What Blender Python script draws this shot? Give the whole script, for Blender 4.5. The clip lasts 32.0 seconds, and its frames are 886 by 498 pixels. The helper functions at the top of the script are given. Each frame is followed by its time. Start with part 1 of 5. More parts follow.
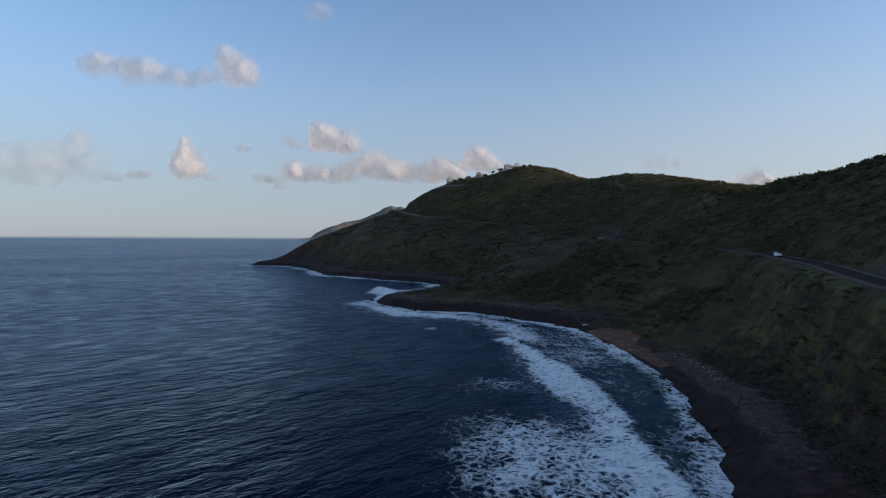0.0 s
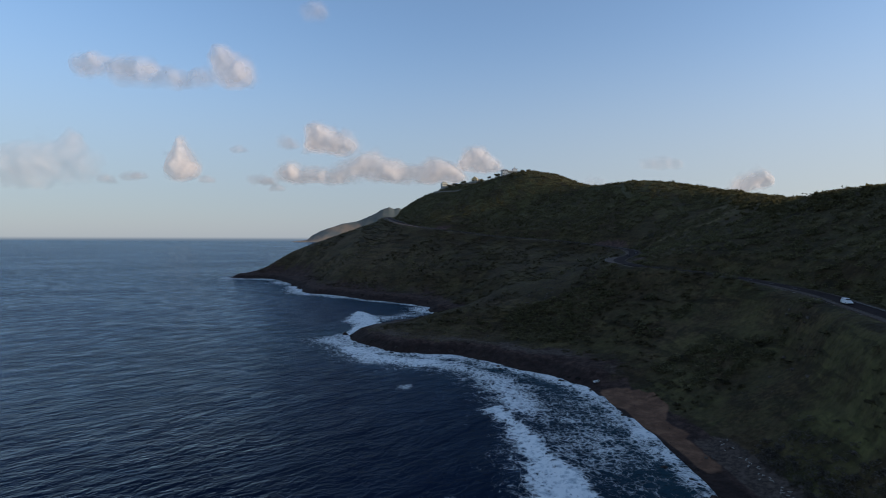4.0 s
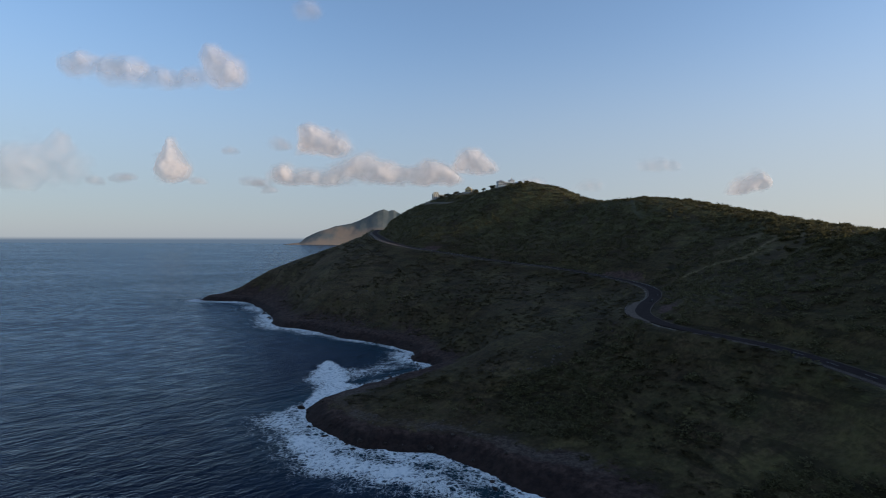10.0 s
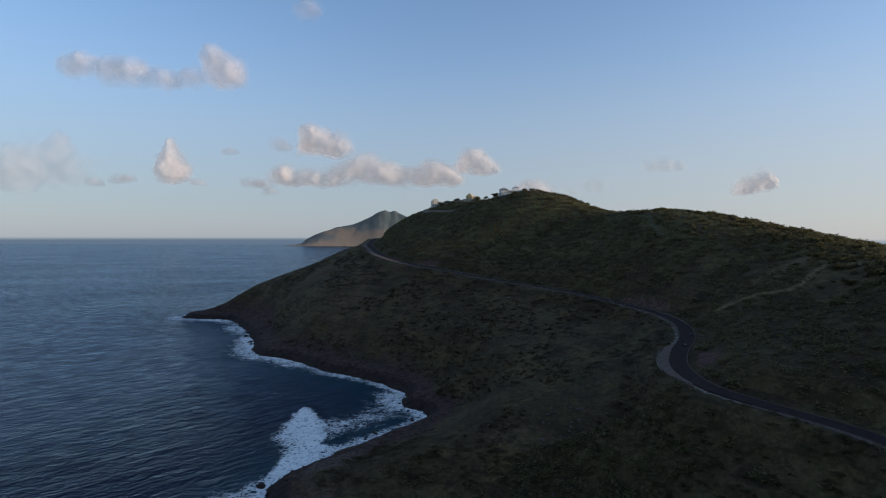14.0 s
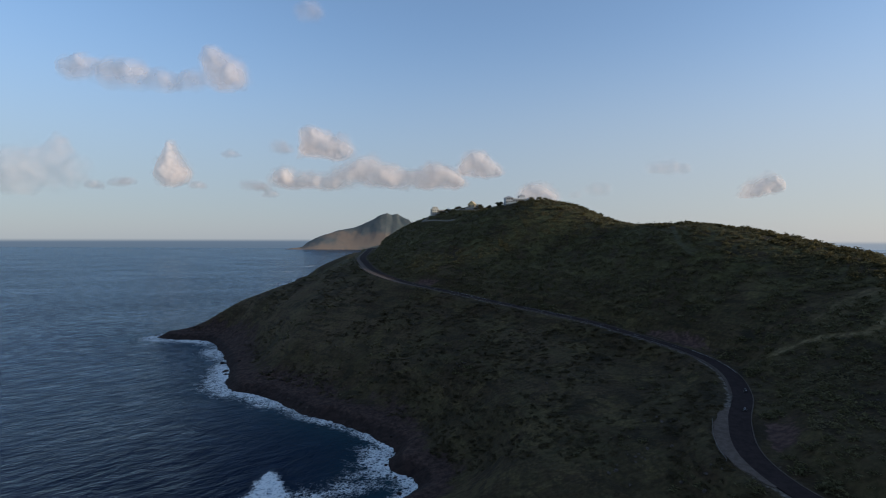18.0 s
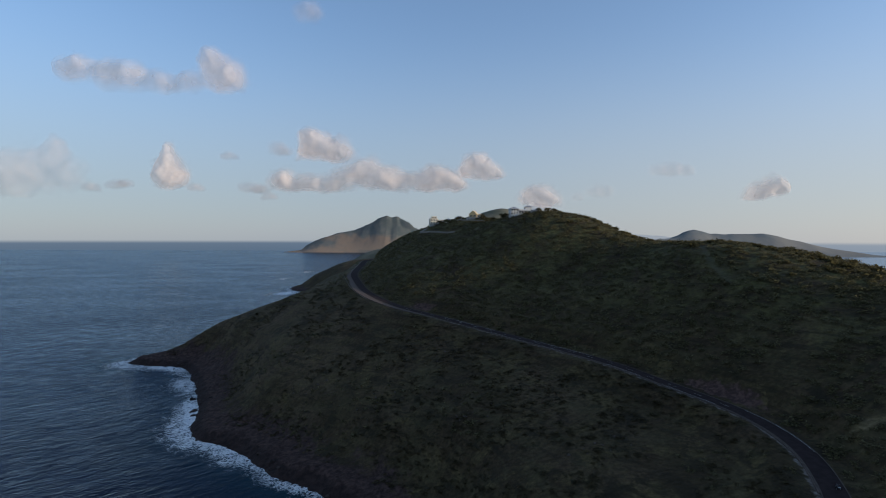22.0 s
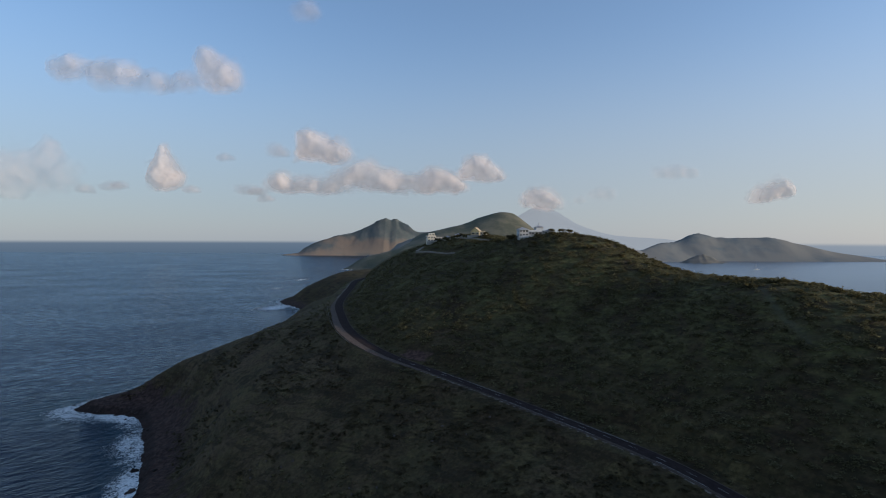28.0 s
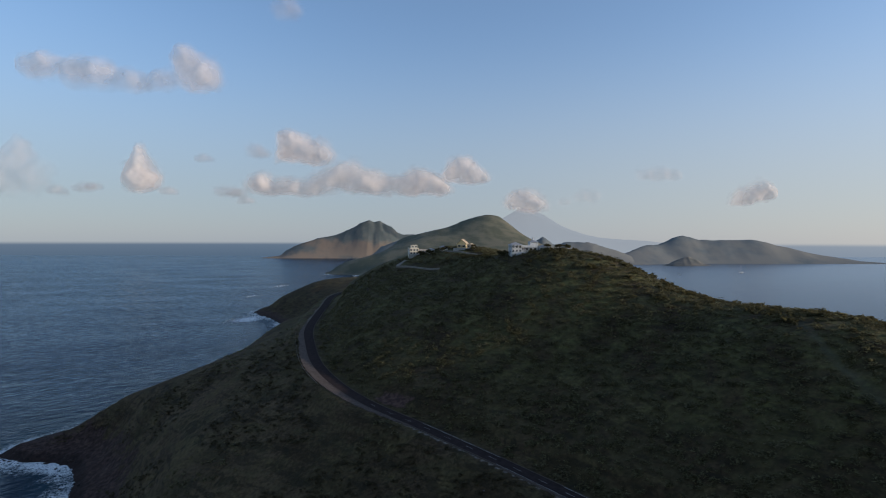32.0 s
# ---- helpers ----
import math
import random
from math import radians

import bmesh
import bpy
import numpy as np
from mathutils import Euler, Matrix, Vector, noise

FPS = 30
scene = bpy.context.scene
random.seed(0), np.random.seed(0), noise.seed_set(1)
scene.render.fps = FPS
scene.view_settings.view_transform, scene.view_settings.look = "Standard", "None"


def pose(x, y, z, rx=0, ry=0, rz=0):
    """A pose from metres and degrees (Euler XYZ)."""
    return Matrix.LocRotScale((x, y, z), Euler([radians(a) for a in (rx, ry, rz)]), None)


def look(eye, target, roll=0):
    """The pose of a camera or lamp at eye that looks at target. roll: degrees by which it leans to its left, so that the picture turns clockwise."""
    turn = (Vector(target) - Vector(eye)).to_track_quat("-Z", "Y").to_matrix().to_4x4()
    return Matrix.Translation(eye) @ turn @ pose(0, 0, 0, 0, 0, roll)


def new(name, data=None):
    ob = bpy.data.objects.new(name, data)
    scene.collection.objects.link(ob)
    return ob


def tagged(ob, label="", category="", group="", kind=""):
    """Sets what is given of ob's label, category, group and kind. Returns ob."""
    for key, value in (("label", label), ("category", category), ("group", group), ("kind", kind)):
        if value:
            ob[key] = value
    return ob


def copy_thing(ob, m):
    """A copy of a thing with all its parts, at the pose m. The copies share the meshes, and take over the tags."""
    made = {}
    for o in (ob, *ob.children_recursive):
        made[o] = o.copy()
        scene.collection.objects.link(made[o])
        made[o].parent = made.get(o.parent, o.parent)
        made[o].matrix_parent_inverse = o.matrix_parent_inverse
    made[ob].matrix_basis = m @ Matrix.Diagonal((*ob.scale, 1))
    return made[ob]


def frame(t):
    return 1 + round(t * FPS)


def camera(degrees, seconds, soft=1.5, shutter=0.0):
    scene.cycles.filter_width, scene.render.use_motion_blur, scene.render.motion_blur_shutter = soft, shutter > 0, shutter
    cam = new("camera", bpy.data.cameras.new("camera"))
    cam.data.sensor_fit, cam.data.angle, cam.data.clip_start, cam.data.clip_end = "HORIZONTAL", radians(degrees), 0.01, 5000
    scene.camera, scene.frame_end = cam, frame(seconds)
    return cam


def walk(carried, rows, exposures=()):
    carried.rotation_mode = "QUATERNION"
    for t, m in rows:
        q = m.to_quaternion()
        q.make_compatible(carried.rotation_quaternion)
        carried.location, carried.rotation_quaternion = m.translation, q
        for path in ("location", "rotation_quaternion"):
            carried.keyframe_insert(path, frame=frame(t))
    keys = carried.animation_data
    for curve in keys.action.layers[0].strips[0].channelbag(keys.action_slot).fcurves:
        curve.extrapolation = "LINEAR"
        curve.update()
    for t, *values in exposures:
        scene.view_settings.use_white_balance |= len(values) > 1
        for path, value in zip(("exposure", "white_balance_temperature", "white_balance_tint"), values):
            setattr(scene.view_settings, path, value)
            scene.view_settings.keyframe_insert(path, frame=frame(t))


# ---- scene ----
cam = camera(80.56, 32.0, soft=1.05)


def eye(x, y, z, yaw, pitch, roll):
    """A pose of the flying camera: heading from +y to the left, tilt up and lean, in degrees."""
    return pose(x, y, z) @ pose(0, 0, 0, 0, 0, yaw) @ pose(0, 0, 0, 90 + pitch) @ pose(0, 0, 0, 0, 0, roll)


walk(cam, [
    (0, eye(0.00, 0.00, 40.50, -0.000, -1.389, 0.384)),
    (2, eye(4.21, 23.06, 46.22, -0.019, -1.324, 0.430)),
    (4, eye(7.89, 45.41, 53.14, -0.092, -1.364, 0.254)),
    (7, eye(12.84, 74.66, 63.78, -0.249, -1.375, 0.276)),
    (9, eye(13.82, 93.17, 70.46, -0.453, -1.351, 0.271)),
    (11, eye(15.25, 112.90, 77.46, -0.586, -1.385, 0.221)),
    (12, eye(16.36, 123.39, 81.02, -0.529, -1.409, 0.149)),
    (13, eye(17.52, 134.22, 84.43, -0.344, -1.400, 0.171)),
    (14.5, eye(18.93, 150.92, 89.33, -0.242, -1.424, 0.142)),
    (17, eye(20.96, 180.45, 96.06, -0.026, -1.274, 0.163)),
    (19, eye(22.48, 203.95, 101.61, 0.054, -1.141, 0.218)),
    (21, eye(23.25, 227.63, 108.32, 0.128, -1.057, 0.225)),
    (23, eye(23.54, 250.61, 114.66, 0.074, -1.080, 0.126)),
    (25, eye(24.24, 273.23, 121.13, 0.096, -1.067, 0.153)),
    (28, eye(24.58, 304.92, 131.88, 0.092, -1.018, 0.250)),
    (30, eye(24.30, 327.13, 138.75, 0.178, -0.966, 0.300)),
    (30.5, eye(24.43, 332.93, 140.09, 0.206, -0.974, 0.231)),
    (31, eye(24.64, 339.10, 141.29, -0.852, -0.872, 0.370)),
    (31.5, eye(24.94, 345.50, 142.36, -1.605, -0.879, 0.210)),
    (32, eye(25.31, 352.03, 143.30, -1.617, -0.904, 0.180)),
], exposures=[(0, 0.65, 6100, 10), (16, 0.61, 6100, 10), (32, 0.55, 6080, 10)])
# ---- end of path ----

# ---- daylight: a low sun over the ridge, and the sky ----
SUN_AZ, SUN_EL = 101.0, 12.2         # degrees from +y towards +x, and above the horizon
world = bpy.data.worlds.new("sky")
scene.world = world
world.use_nodes = True
wn, wl = world.node_tree.nodes, world.node_tree.links
wn.clear()
sky = wn.new("ShaderNodeTexSky")
sky.sky_type, sky.sun_disc = "NISHITA", False
sky.sun_elevation, sky.sun_rotation = radians(SUN_EL), radians(SUN_AZ)
sky.altitude, sky.air_density, sky.dust_density, sky.ozone_density = 50, 1.0, 0.5, 3.0
coord = wn.new("ShaderNodeTexCoord")
split = wn.new("ShaderNodeSeparateXYZ")
wl.new(coord.outputs["Generated"], split.inputs[0])
# the open sea that goes on behind the built sheet, up to the true horizon
edge = wn.new("ShaderNodeMapRange")
edge.interpolation_type = "SMOOTHSTEP"
edge.inputs["From Min"].default_value, edge.inputs["From Max"].default_value = -0.0085, -0.0015
wl.new(split.outputs["Z"], edge.inputs["Value"])
# the pale evening haze that lies over the horizon all round
haze_height = wn.new("ShaderNodeMapRange")
haze_height.interpolation_type = "SMOOTHERSTEP"
for key, value in (("From Min", -0.02), ("From Max", 0.46), ("To Min", 0.86), ("To Max", 0.16)):
    haze_height.inputs[key].default_value = value
wl.new(split.outputs["Z"], haze_height.inputs["Value"])
haze = wn.new("ShaderNodeMix")
haze.data_type = "RGBA"
# paler and warmer towards the sun
sunward = wn.new("ShaderNodeVectorMath")
sunward.operation = "DOT_PRODUCT"
sunward.inputs[1].default_value = (math.sin(radians(SUN_AZ)), math.cos(radians(SUN_AZ)), 0)
wl.new(coord.outputs["Generated"], sunward.inputs[0])
glow = wn.new("ShaderNodeMapRange")
glow.interpolation_type = "SMOOTHSTEP"
glow.inputs["From Min"].default_value, glow.inputs["From Max"].default_value = -0.40, 1.0
wl.new(sunward.outputs["Value"], glow.inputs["Value"])


def by_sun(away, towards):
    x = wn.new("ShaderNodeMix")
    x.data_type = "RGBA"
    x.inputs["A"].default_value, x.inputs["B"].default_value = (*away, 1), (*towards, 1)
    wl.new(glow.outputs["Result"], x.inputs["Factor"])
    return x.outputs["Result"]


wl.new(by_sun((1.72, 1.86, 2.05), (2.55, 2.44, 2.36)), haze.inputs["B"])
wl.new(haze_height.outputs["Result"], haze.inputs["Factor"])
wl.new(sky.outputs["Color"], haze.inputs["A"])
far_sea = wn.new("ShaderNodeMix")
far_sea.data_type = "RGBA"
offing = wn.new("ShaderNodeMix")
offing.data_type = "RGBA"
fade = wn.new("ShaderNodeMapRange")
fade.inputs["From Min"].default_value, fade.inputs["From Max"].default_value = -0.028, -0.004
wl.new(split.outputs["Z"], fade.inputs["Value"])
wl.new(fade.outputs["Result"], offing.inputs["Factor"])
wl.new(by_sun((0.46, 0.68, 0.96), (1.4, 1.6, 1.85)), offing.inputs["A"])
wl.new(by_sun((0.66, 0.88, 1.16), (1.7, 1.85, 2.0)), offing.inputs["B"])
wl.new(offing.outputs["Result"], far_sea.inputs["A"])
wl.new(edge.outputs["Result"], far_sea.inputs["Factor"])
wl.new(haze.outputs["Result"], far_sea.inputs["B"])
back = wn.new("ShaderNodeBackground")
back.inputs["Strength"].default_value = 0.142
wl.new(far_sea.outputs["Result"], back.inputs["Color"])
wl.new(back.outputs[0], wn.new("ShaderNodeOutputWorld").inputs["Surface"])

sun = new("sun", bpy.data.lights.new("sun", "SUN"))
sun.data.energy, sun.data.angle, sun.data.color = 2.6, radians(0.6), (1.0, 0.85, 0.66)
to_sun = Vector((math.sin(radians(SUN_AZ)) * math.cos(radians(SUN_EL)), math.cos(radians(SUN_AZ)) * math.cos(radians(SUN_EL)), math.sin(radians(SUN_EL))))
sun.matrix_world = look(to_sun * 900, (0, 0, 0))


# ---- materials ----
class Mat:
    """A node material, with short calls for the nodes that it needs."""

    def __init__(self, name, rough=0.9, spec=0.3):
        self.m = bpy.data.materials.new(name)
        self.m.use_nodes = True
        self.t = self.m.node_tree
        self.n = self.t.nodes
        self.b = self.n["Principled BSDF"]
        self.b.inputs["Roughness"].default_value = rough
        self.b.inputs["Specular IOR Level"].default_value = spec
        self.pos = self.n.new("ShaderNodeTexCoord").outputs["Object"]

    def put(self, socket, value):
        if hasattr(value, "is_linked"):
            self.t.links.new(value, socket)
        else:
            socket.default_value = value
        return self

    def set(self, name, value):
        return self.put(self.b.inputs[name], value)

    def noise(self, scale, detail=4.0, rough=0.55, stretch=(1, 1, 1), distort=0.0):
        m = self.n.new("ShaderNodeMapping")
        m.inputs["Scale"].default_value = stretch
        self.t.links.new(self.pos, m.inputs["Vector"])
        x = self.n.new("ShaderNodeTexNoise")
        self.t.links.new(m.outputs[0], x.inputs["Vector"])
        x.inputs["Scale"].default_value, x.inputs["Detail"].default_value = scale, detail
        x.inputs["Roughness"].default_value, x.inputs["Distortion"].default_value = rough, distort
        return x.outputs["Fac"]

    def warped(self, scale, amount):
        """The place, shifted about by noise."""
        x = self.n.new("ShaderNodeTexNoise")
        self.t.links.new(self.pos, x.inputs["Vector"])
        x.inputs["Scale"].default_value, x.inputs["Detail"].default_value = scale, 4
        m = self.n.new("ShaderNodeVectorMath")
        m.operation = "MULTIPLY_ADD"
        self.t.links.new(x.outputs["Color"], m.inputs[0])
        m.inputs[1].default_value = (amount, amount, 0)
        self.t.links.new(self.pos, m.inputs[2])
        return m.outputs[0]

    def waves(self, length, along, turn, detail=3.0, rough=0.5, distort=0.3):
        """Noise drawn out into crests: their length across, how much longer along, and their direction in degrees."""
        m = self.n.new("ShaderNodeMapping")
        m.vector_type = "TEXTURE"
        m.inputs["Rotation"].default_value = (0, 0, radians(turn))
        m.inputs["Scale"].default_value = (length * along, length, length)
        self.t.links.new(self.pos, m.inputs["Vector"])
        x = self.n.new("ShaderNodeTexNoise")
        self.t.links.new(m.outputs[0], x.inputs["Vector"])
        x.inputs["Scale"].default_value, x.inputs["Detail"].default_value = 1.0, detail
        x.inputs["Roughness"].default_value, x.inputs["Distortion"].default_value = rough, distort
        return x.outputs["Fac"]

    def cells(self, scale, feature="F1", place=None):
        x = self.n.new("ShaderNodeTexVoronoi")
        x.feature = feature
        self.t.links.new(place or self.pos, x.inputs["Vector"])
        x.inputs["Scale"].default_value = scale
        return x.outputs["Distance"]

    def attr(self, name):
        x = self.n.new("ShaderNodeAttribute")
        x.attribute_name = name
        return x.outputs["Fac"]

    def random(self):
        return self.n.new("ShaderNodeObjectInfo").outputs["Random"]

    def island(self):
        return self.n.new("ShaderNodeNewGeometry").outputs["Random Per Island"]

    def math(self, op, a, b=0.0, clamp=False):
        x = self.n.new("ShaderNodeMath")
        x.operation, x.use_clamp = op, clamp
        self.put(x.inputs[0], a)
        self.put(x.inputs[1], b)
        return x.outputs[0]

    def step(self, value, low, high, to_low=0.0, to_high=1.0):
        x = self.n.new("ShaderNodeMapRange")
        x.interpolation_type = "SMOOTHSTEP"
        self.put(x.inputs["Value"], value)
        for key, v in (("From Min", low), ("From Max", high), ("To Min", to_low), ("To Max", to_high)):
            x.inputs[key].default_value = v
        return x.outputs["Result"]

    def mix(self, fac, a, b):
        x = self.n.new("ShaderNodeMix")
        x.data_type = "RGBA"
        self.put(x.inputs["Factor"], fac)
        for key, v in (("A", a), ("B", b)):
            self.put(x.inputs[key], (*v, 1) if isinstance(v, tuple) else v)
        return x.outputs["Result"]

    def bump(self, height, strength=0.5, distance=0.2, normal=None):
        x = self.n.new("ShaderNodeBump")
        x.inputs["Strength"].default_value, x.inputs["Distance"].default_value = strength, distance
        self.put(x.inputs["Height"], height)
        if normal is not None:
            self.t.links.new(normal, x.inputs["Normal"])
        self.t.links.new(x.outputs[0], self.b.inputs["Normal"])
        return x.outputs[0]


def plain(name, low, high, scale=3.0, rough=0.8, spec=0.3, metal=0.0, relief=0.02):
    """A surface that varies between two colours at two scales."""
    k = Mat(name, rough, spec)
    f = k.math("ADD", k.math("MULTIPLY", k.noise(scale), 0.6), k.math("MULTIPLY", k.noise(scale * 7.3), 0.4))
    k.set("Base Color", k.mix(k.step(f, 0.32, 0.68), low, high)).set("Metallic", metal)
    if relief:
        k.bump(k.noise(scale * 9), 0.5, relief)
    return k.m


def land_material():
    k = Mat("hillside", 0.95, 0.15)
    big, mid, fine = k.noise(0.012, 5), k.noise(0.06, 6, 0.62), k.noise(0.55, 5, 0.65)
    grass = k.mix(k.step(fine, 0.35, 0.68), (0.028, 0.0185, 0.0090), (0.062, 0.041, 0.0205))
    dry = k.mix(k.step(fine, 0.35, 0.66), (0.047, 0.032, 0.0175), (0.108, 0.073, 0.039))
    scrub = k.mix(k.step(k.noise(0.9, 4), 0.4, 0.65), (0.028, 0.020, 0.010), (0.076, 0.051, 0.025))
    c = k.mix(k.step(k.math("ADD", k.math("MULTIPLY", mid, 0.6), k.math("MULTIPLY", big, 0.4)), 0.46, 0.60), grass, scrub)
    c = k.mix(k.math("MULTIPLY", k.step(k.noise(0.022, 7, 0.68), 0.50, 0.64), 0.75), c, dry)
    dun = k.mix(k.step(fine, 0.35, 0.66), (0.060, 0.041, 0.023), (0.120, 0.082, 0.046))
    c = k.mix(k.math("MULTIPLY", k.attr("dun"), k.step(k.noise(0.035, 6, 0.62, stretch=(1, 1, 2.2), distort=0.5), 0.40, 0.60)), c, dun)
    olive = k.mix(k.step(k.noise(0.7, 5, 0.65), 0.38, 0.66), (0.060, 0.045, 0.018), (0.145, 0.106, 0.046))
    c = k.mix(k.math("MULTIPLY", k.step(k.noise(0.045, 7, 0.7, distort=0.6), 0.52, 0.62), 0.7), c, olive)
    c = k.mix(k.math("MULTIPLY", k.step(k.noise(0.085, 6, 0.66, distort=0.5), 0.55, 0.63), 0.75), c, (0.019, 0.0155, 0.0085))
    # fresh green of the near slope; higher up it paints in the lift of haze
    lush_and_haze = k.mix(k.step(k.noise(0.3, 6, 0.66), 0.36, 0.66), (0.058, 0.056, 0.019), (0.146, 0.138, 0.048))
    c = k.mix(k.math("MULTIPLY", k.attr("lush_and_haze"), k.step(k.noise(0.05, 6, 0.65), 0.36, 0.62)), c, lush_and_haze)
    # narrow grazing steps that run along the slope
    steps = k.noise(0.16, 5, 0.6, stretch=(0.30, 0.30, 2.6), distort=0.4)
    c = k.mix(k.math("MULTIPLY", k.step(steps, 0.50, 0.64), 0.5), c, k.mix(k.step(fine, 0.35, 0.66), (0.050, 0.042, 0.0185), (0.088, 0.072, 0.034)))
    c = k.mix(k.math("MULTIPLY", k.step(steps, 0.47, 0.38), 0.55), c, (0.020, 0.0165, 0.009))
    lava = k.mix(k.step(k.noise(0.35, 8, 0.7), 0.35, 0.7), (0.024, 0.0145, 0.0125), (0.088, 0.054, 0.043))
    c = k.mix(k.step(k.math("ADD", k.attr("rock"), k.math("MULTIPLY", k.math("SUBTRACT", k.noise(0.14, 7, 0.7), 0.5), 1.3)), 0.35, 0.62), c, lava)
    c = k.mix(k.math("MULTIPLY", k.step(k.math("ADD", k.attr("wet"), k.math("MULTIPLY", k.math("SUBTRACT", k.noise(0.3, 6, 0.65), 0.5), 0.8)), 0.3, 0.8), 0.6), c, (0.015, 0.0105, 0.0100))
    red = k.mix(k.step(k.noise(0.5, 6), 0.4, 0.65), (0.052, 0.031, 0.026), (0.112, 0.066, 0.053))
    c = k.mix(k.step(k.math("ADD", k.attr("cut"), k.math("MULTIPLY", k.math("SUBTRACT", k.noise(0.25, 6), 0.5), 1.2)), 0.42, 0.72), c, red)
    sand = k.mix(k.step(k.noise(0.25, 6, 0.65), 0.38, 0.68), (0.115, 0.060, 0.037), (0.215, 0.117, 0.071))
    sand = k.mix(k.step(k.noise(0.33, 8, 0.75, distort=1.2), 0.60, 0.66), sand, (0.045, 0.028, 0.02))
    c = k.mix(k.step(k.attr("sand"), 0.35, 0.6), c, sand)
    shingle = k.mix(k.step(k.noise(0.8, 6, 0.7), 0.36, 0.68), (0.042, 0.031, 0.0255), (0.120, 0.090, 0.073))
    c = k.mix(k.step(k.math("ADD", k.attr("shingle"), k.math("MULTIPLY", k.math("SUBTRACT", k.noise(0.4, 6), 0.5), 0.6)), 0.35, 0.65), c, shingle)
    verge = k.mix(k.step(k.noise(0.9, 5), 0.38, 0.66), (0.12, 0.10, 0.085), (0.24, 0.21, 0.175))
    c = k.mix(k.step(k.math("ADD", k.attr("verge"), k.math("MULTIPLY", k.math("SUBTRACT", k.noise(0.5, 6), 0.5), 0.7)), 0.42, 0.58), c, verge)
    # pale tone: distance haze put into the far hills' colour, and the ridge trail
    haze_and_trail = k.mix(k.step(k.noise(0.01, 6), 0.4, 0.6), (0.10, 0.105, 0.075), (0.17, 0.155, 0.11))
    c = k.mix(k.attr("haze_and_trail"), c, haze_and_trail)
    hay = k.mix(k.step(k.noise(0.45, 6, 0.66), 0.36, 0.66), (0.115, 0.085, 0.040), (0.25, 0.188, 0.098))
    c = k.mix(k.step(k.math("ADD", k.attr("hay"), k.math("MULTIPLY", k.math("SUBTRACT", k.noise(0.09, 7, 0.7), 0.5), 0.9)), 0.25, 0.75), c, hay)
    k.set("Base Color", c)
    h = k.math("ADD", k.math("MULTIPLY", k.noise(0.35, 7, 0.7), 1.0), k.math("MULTIPLY", k.cells(0.45), 0.5))
    k.bump(h, 0.6, 1.4)
    return k.m


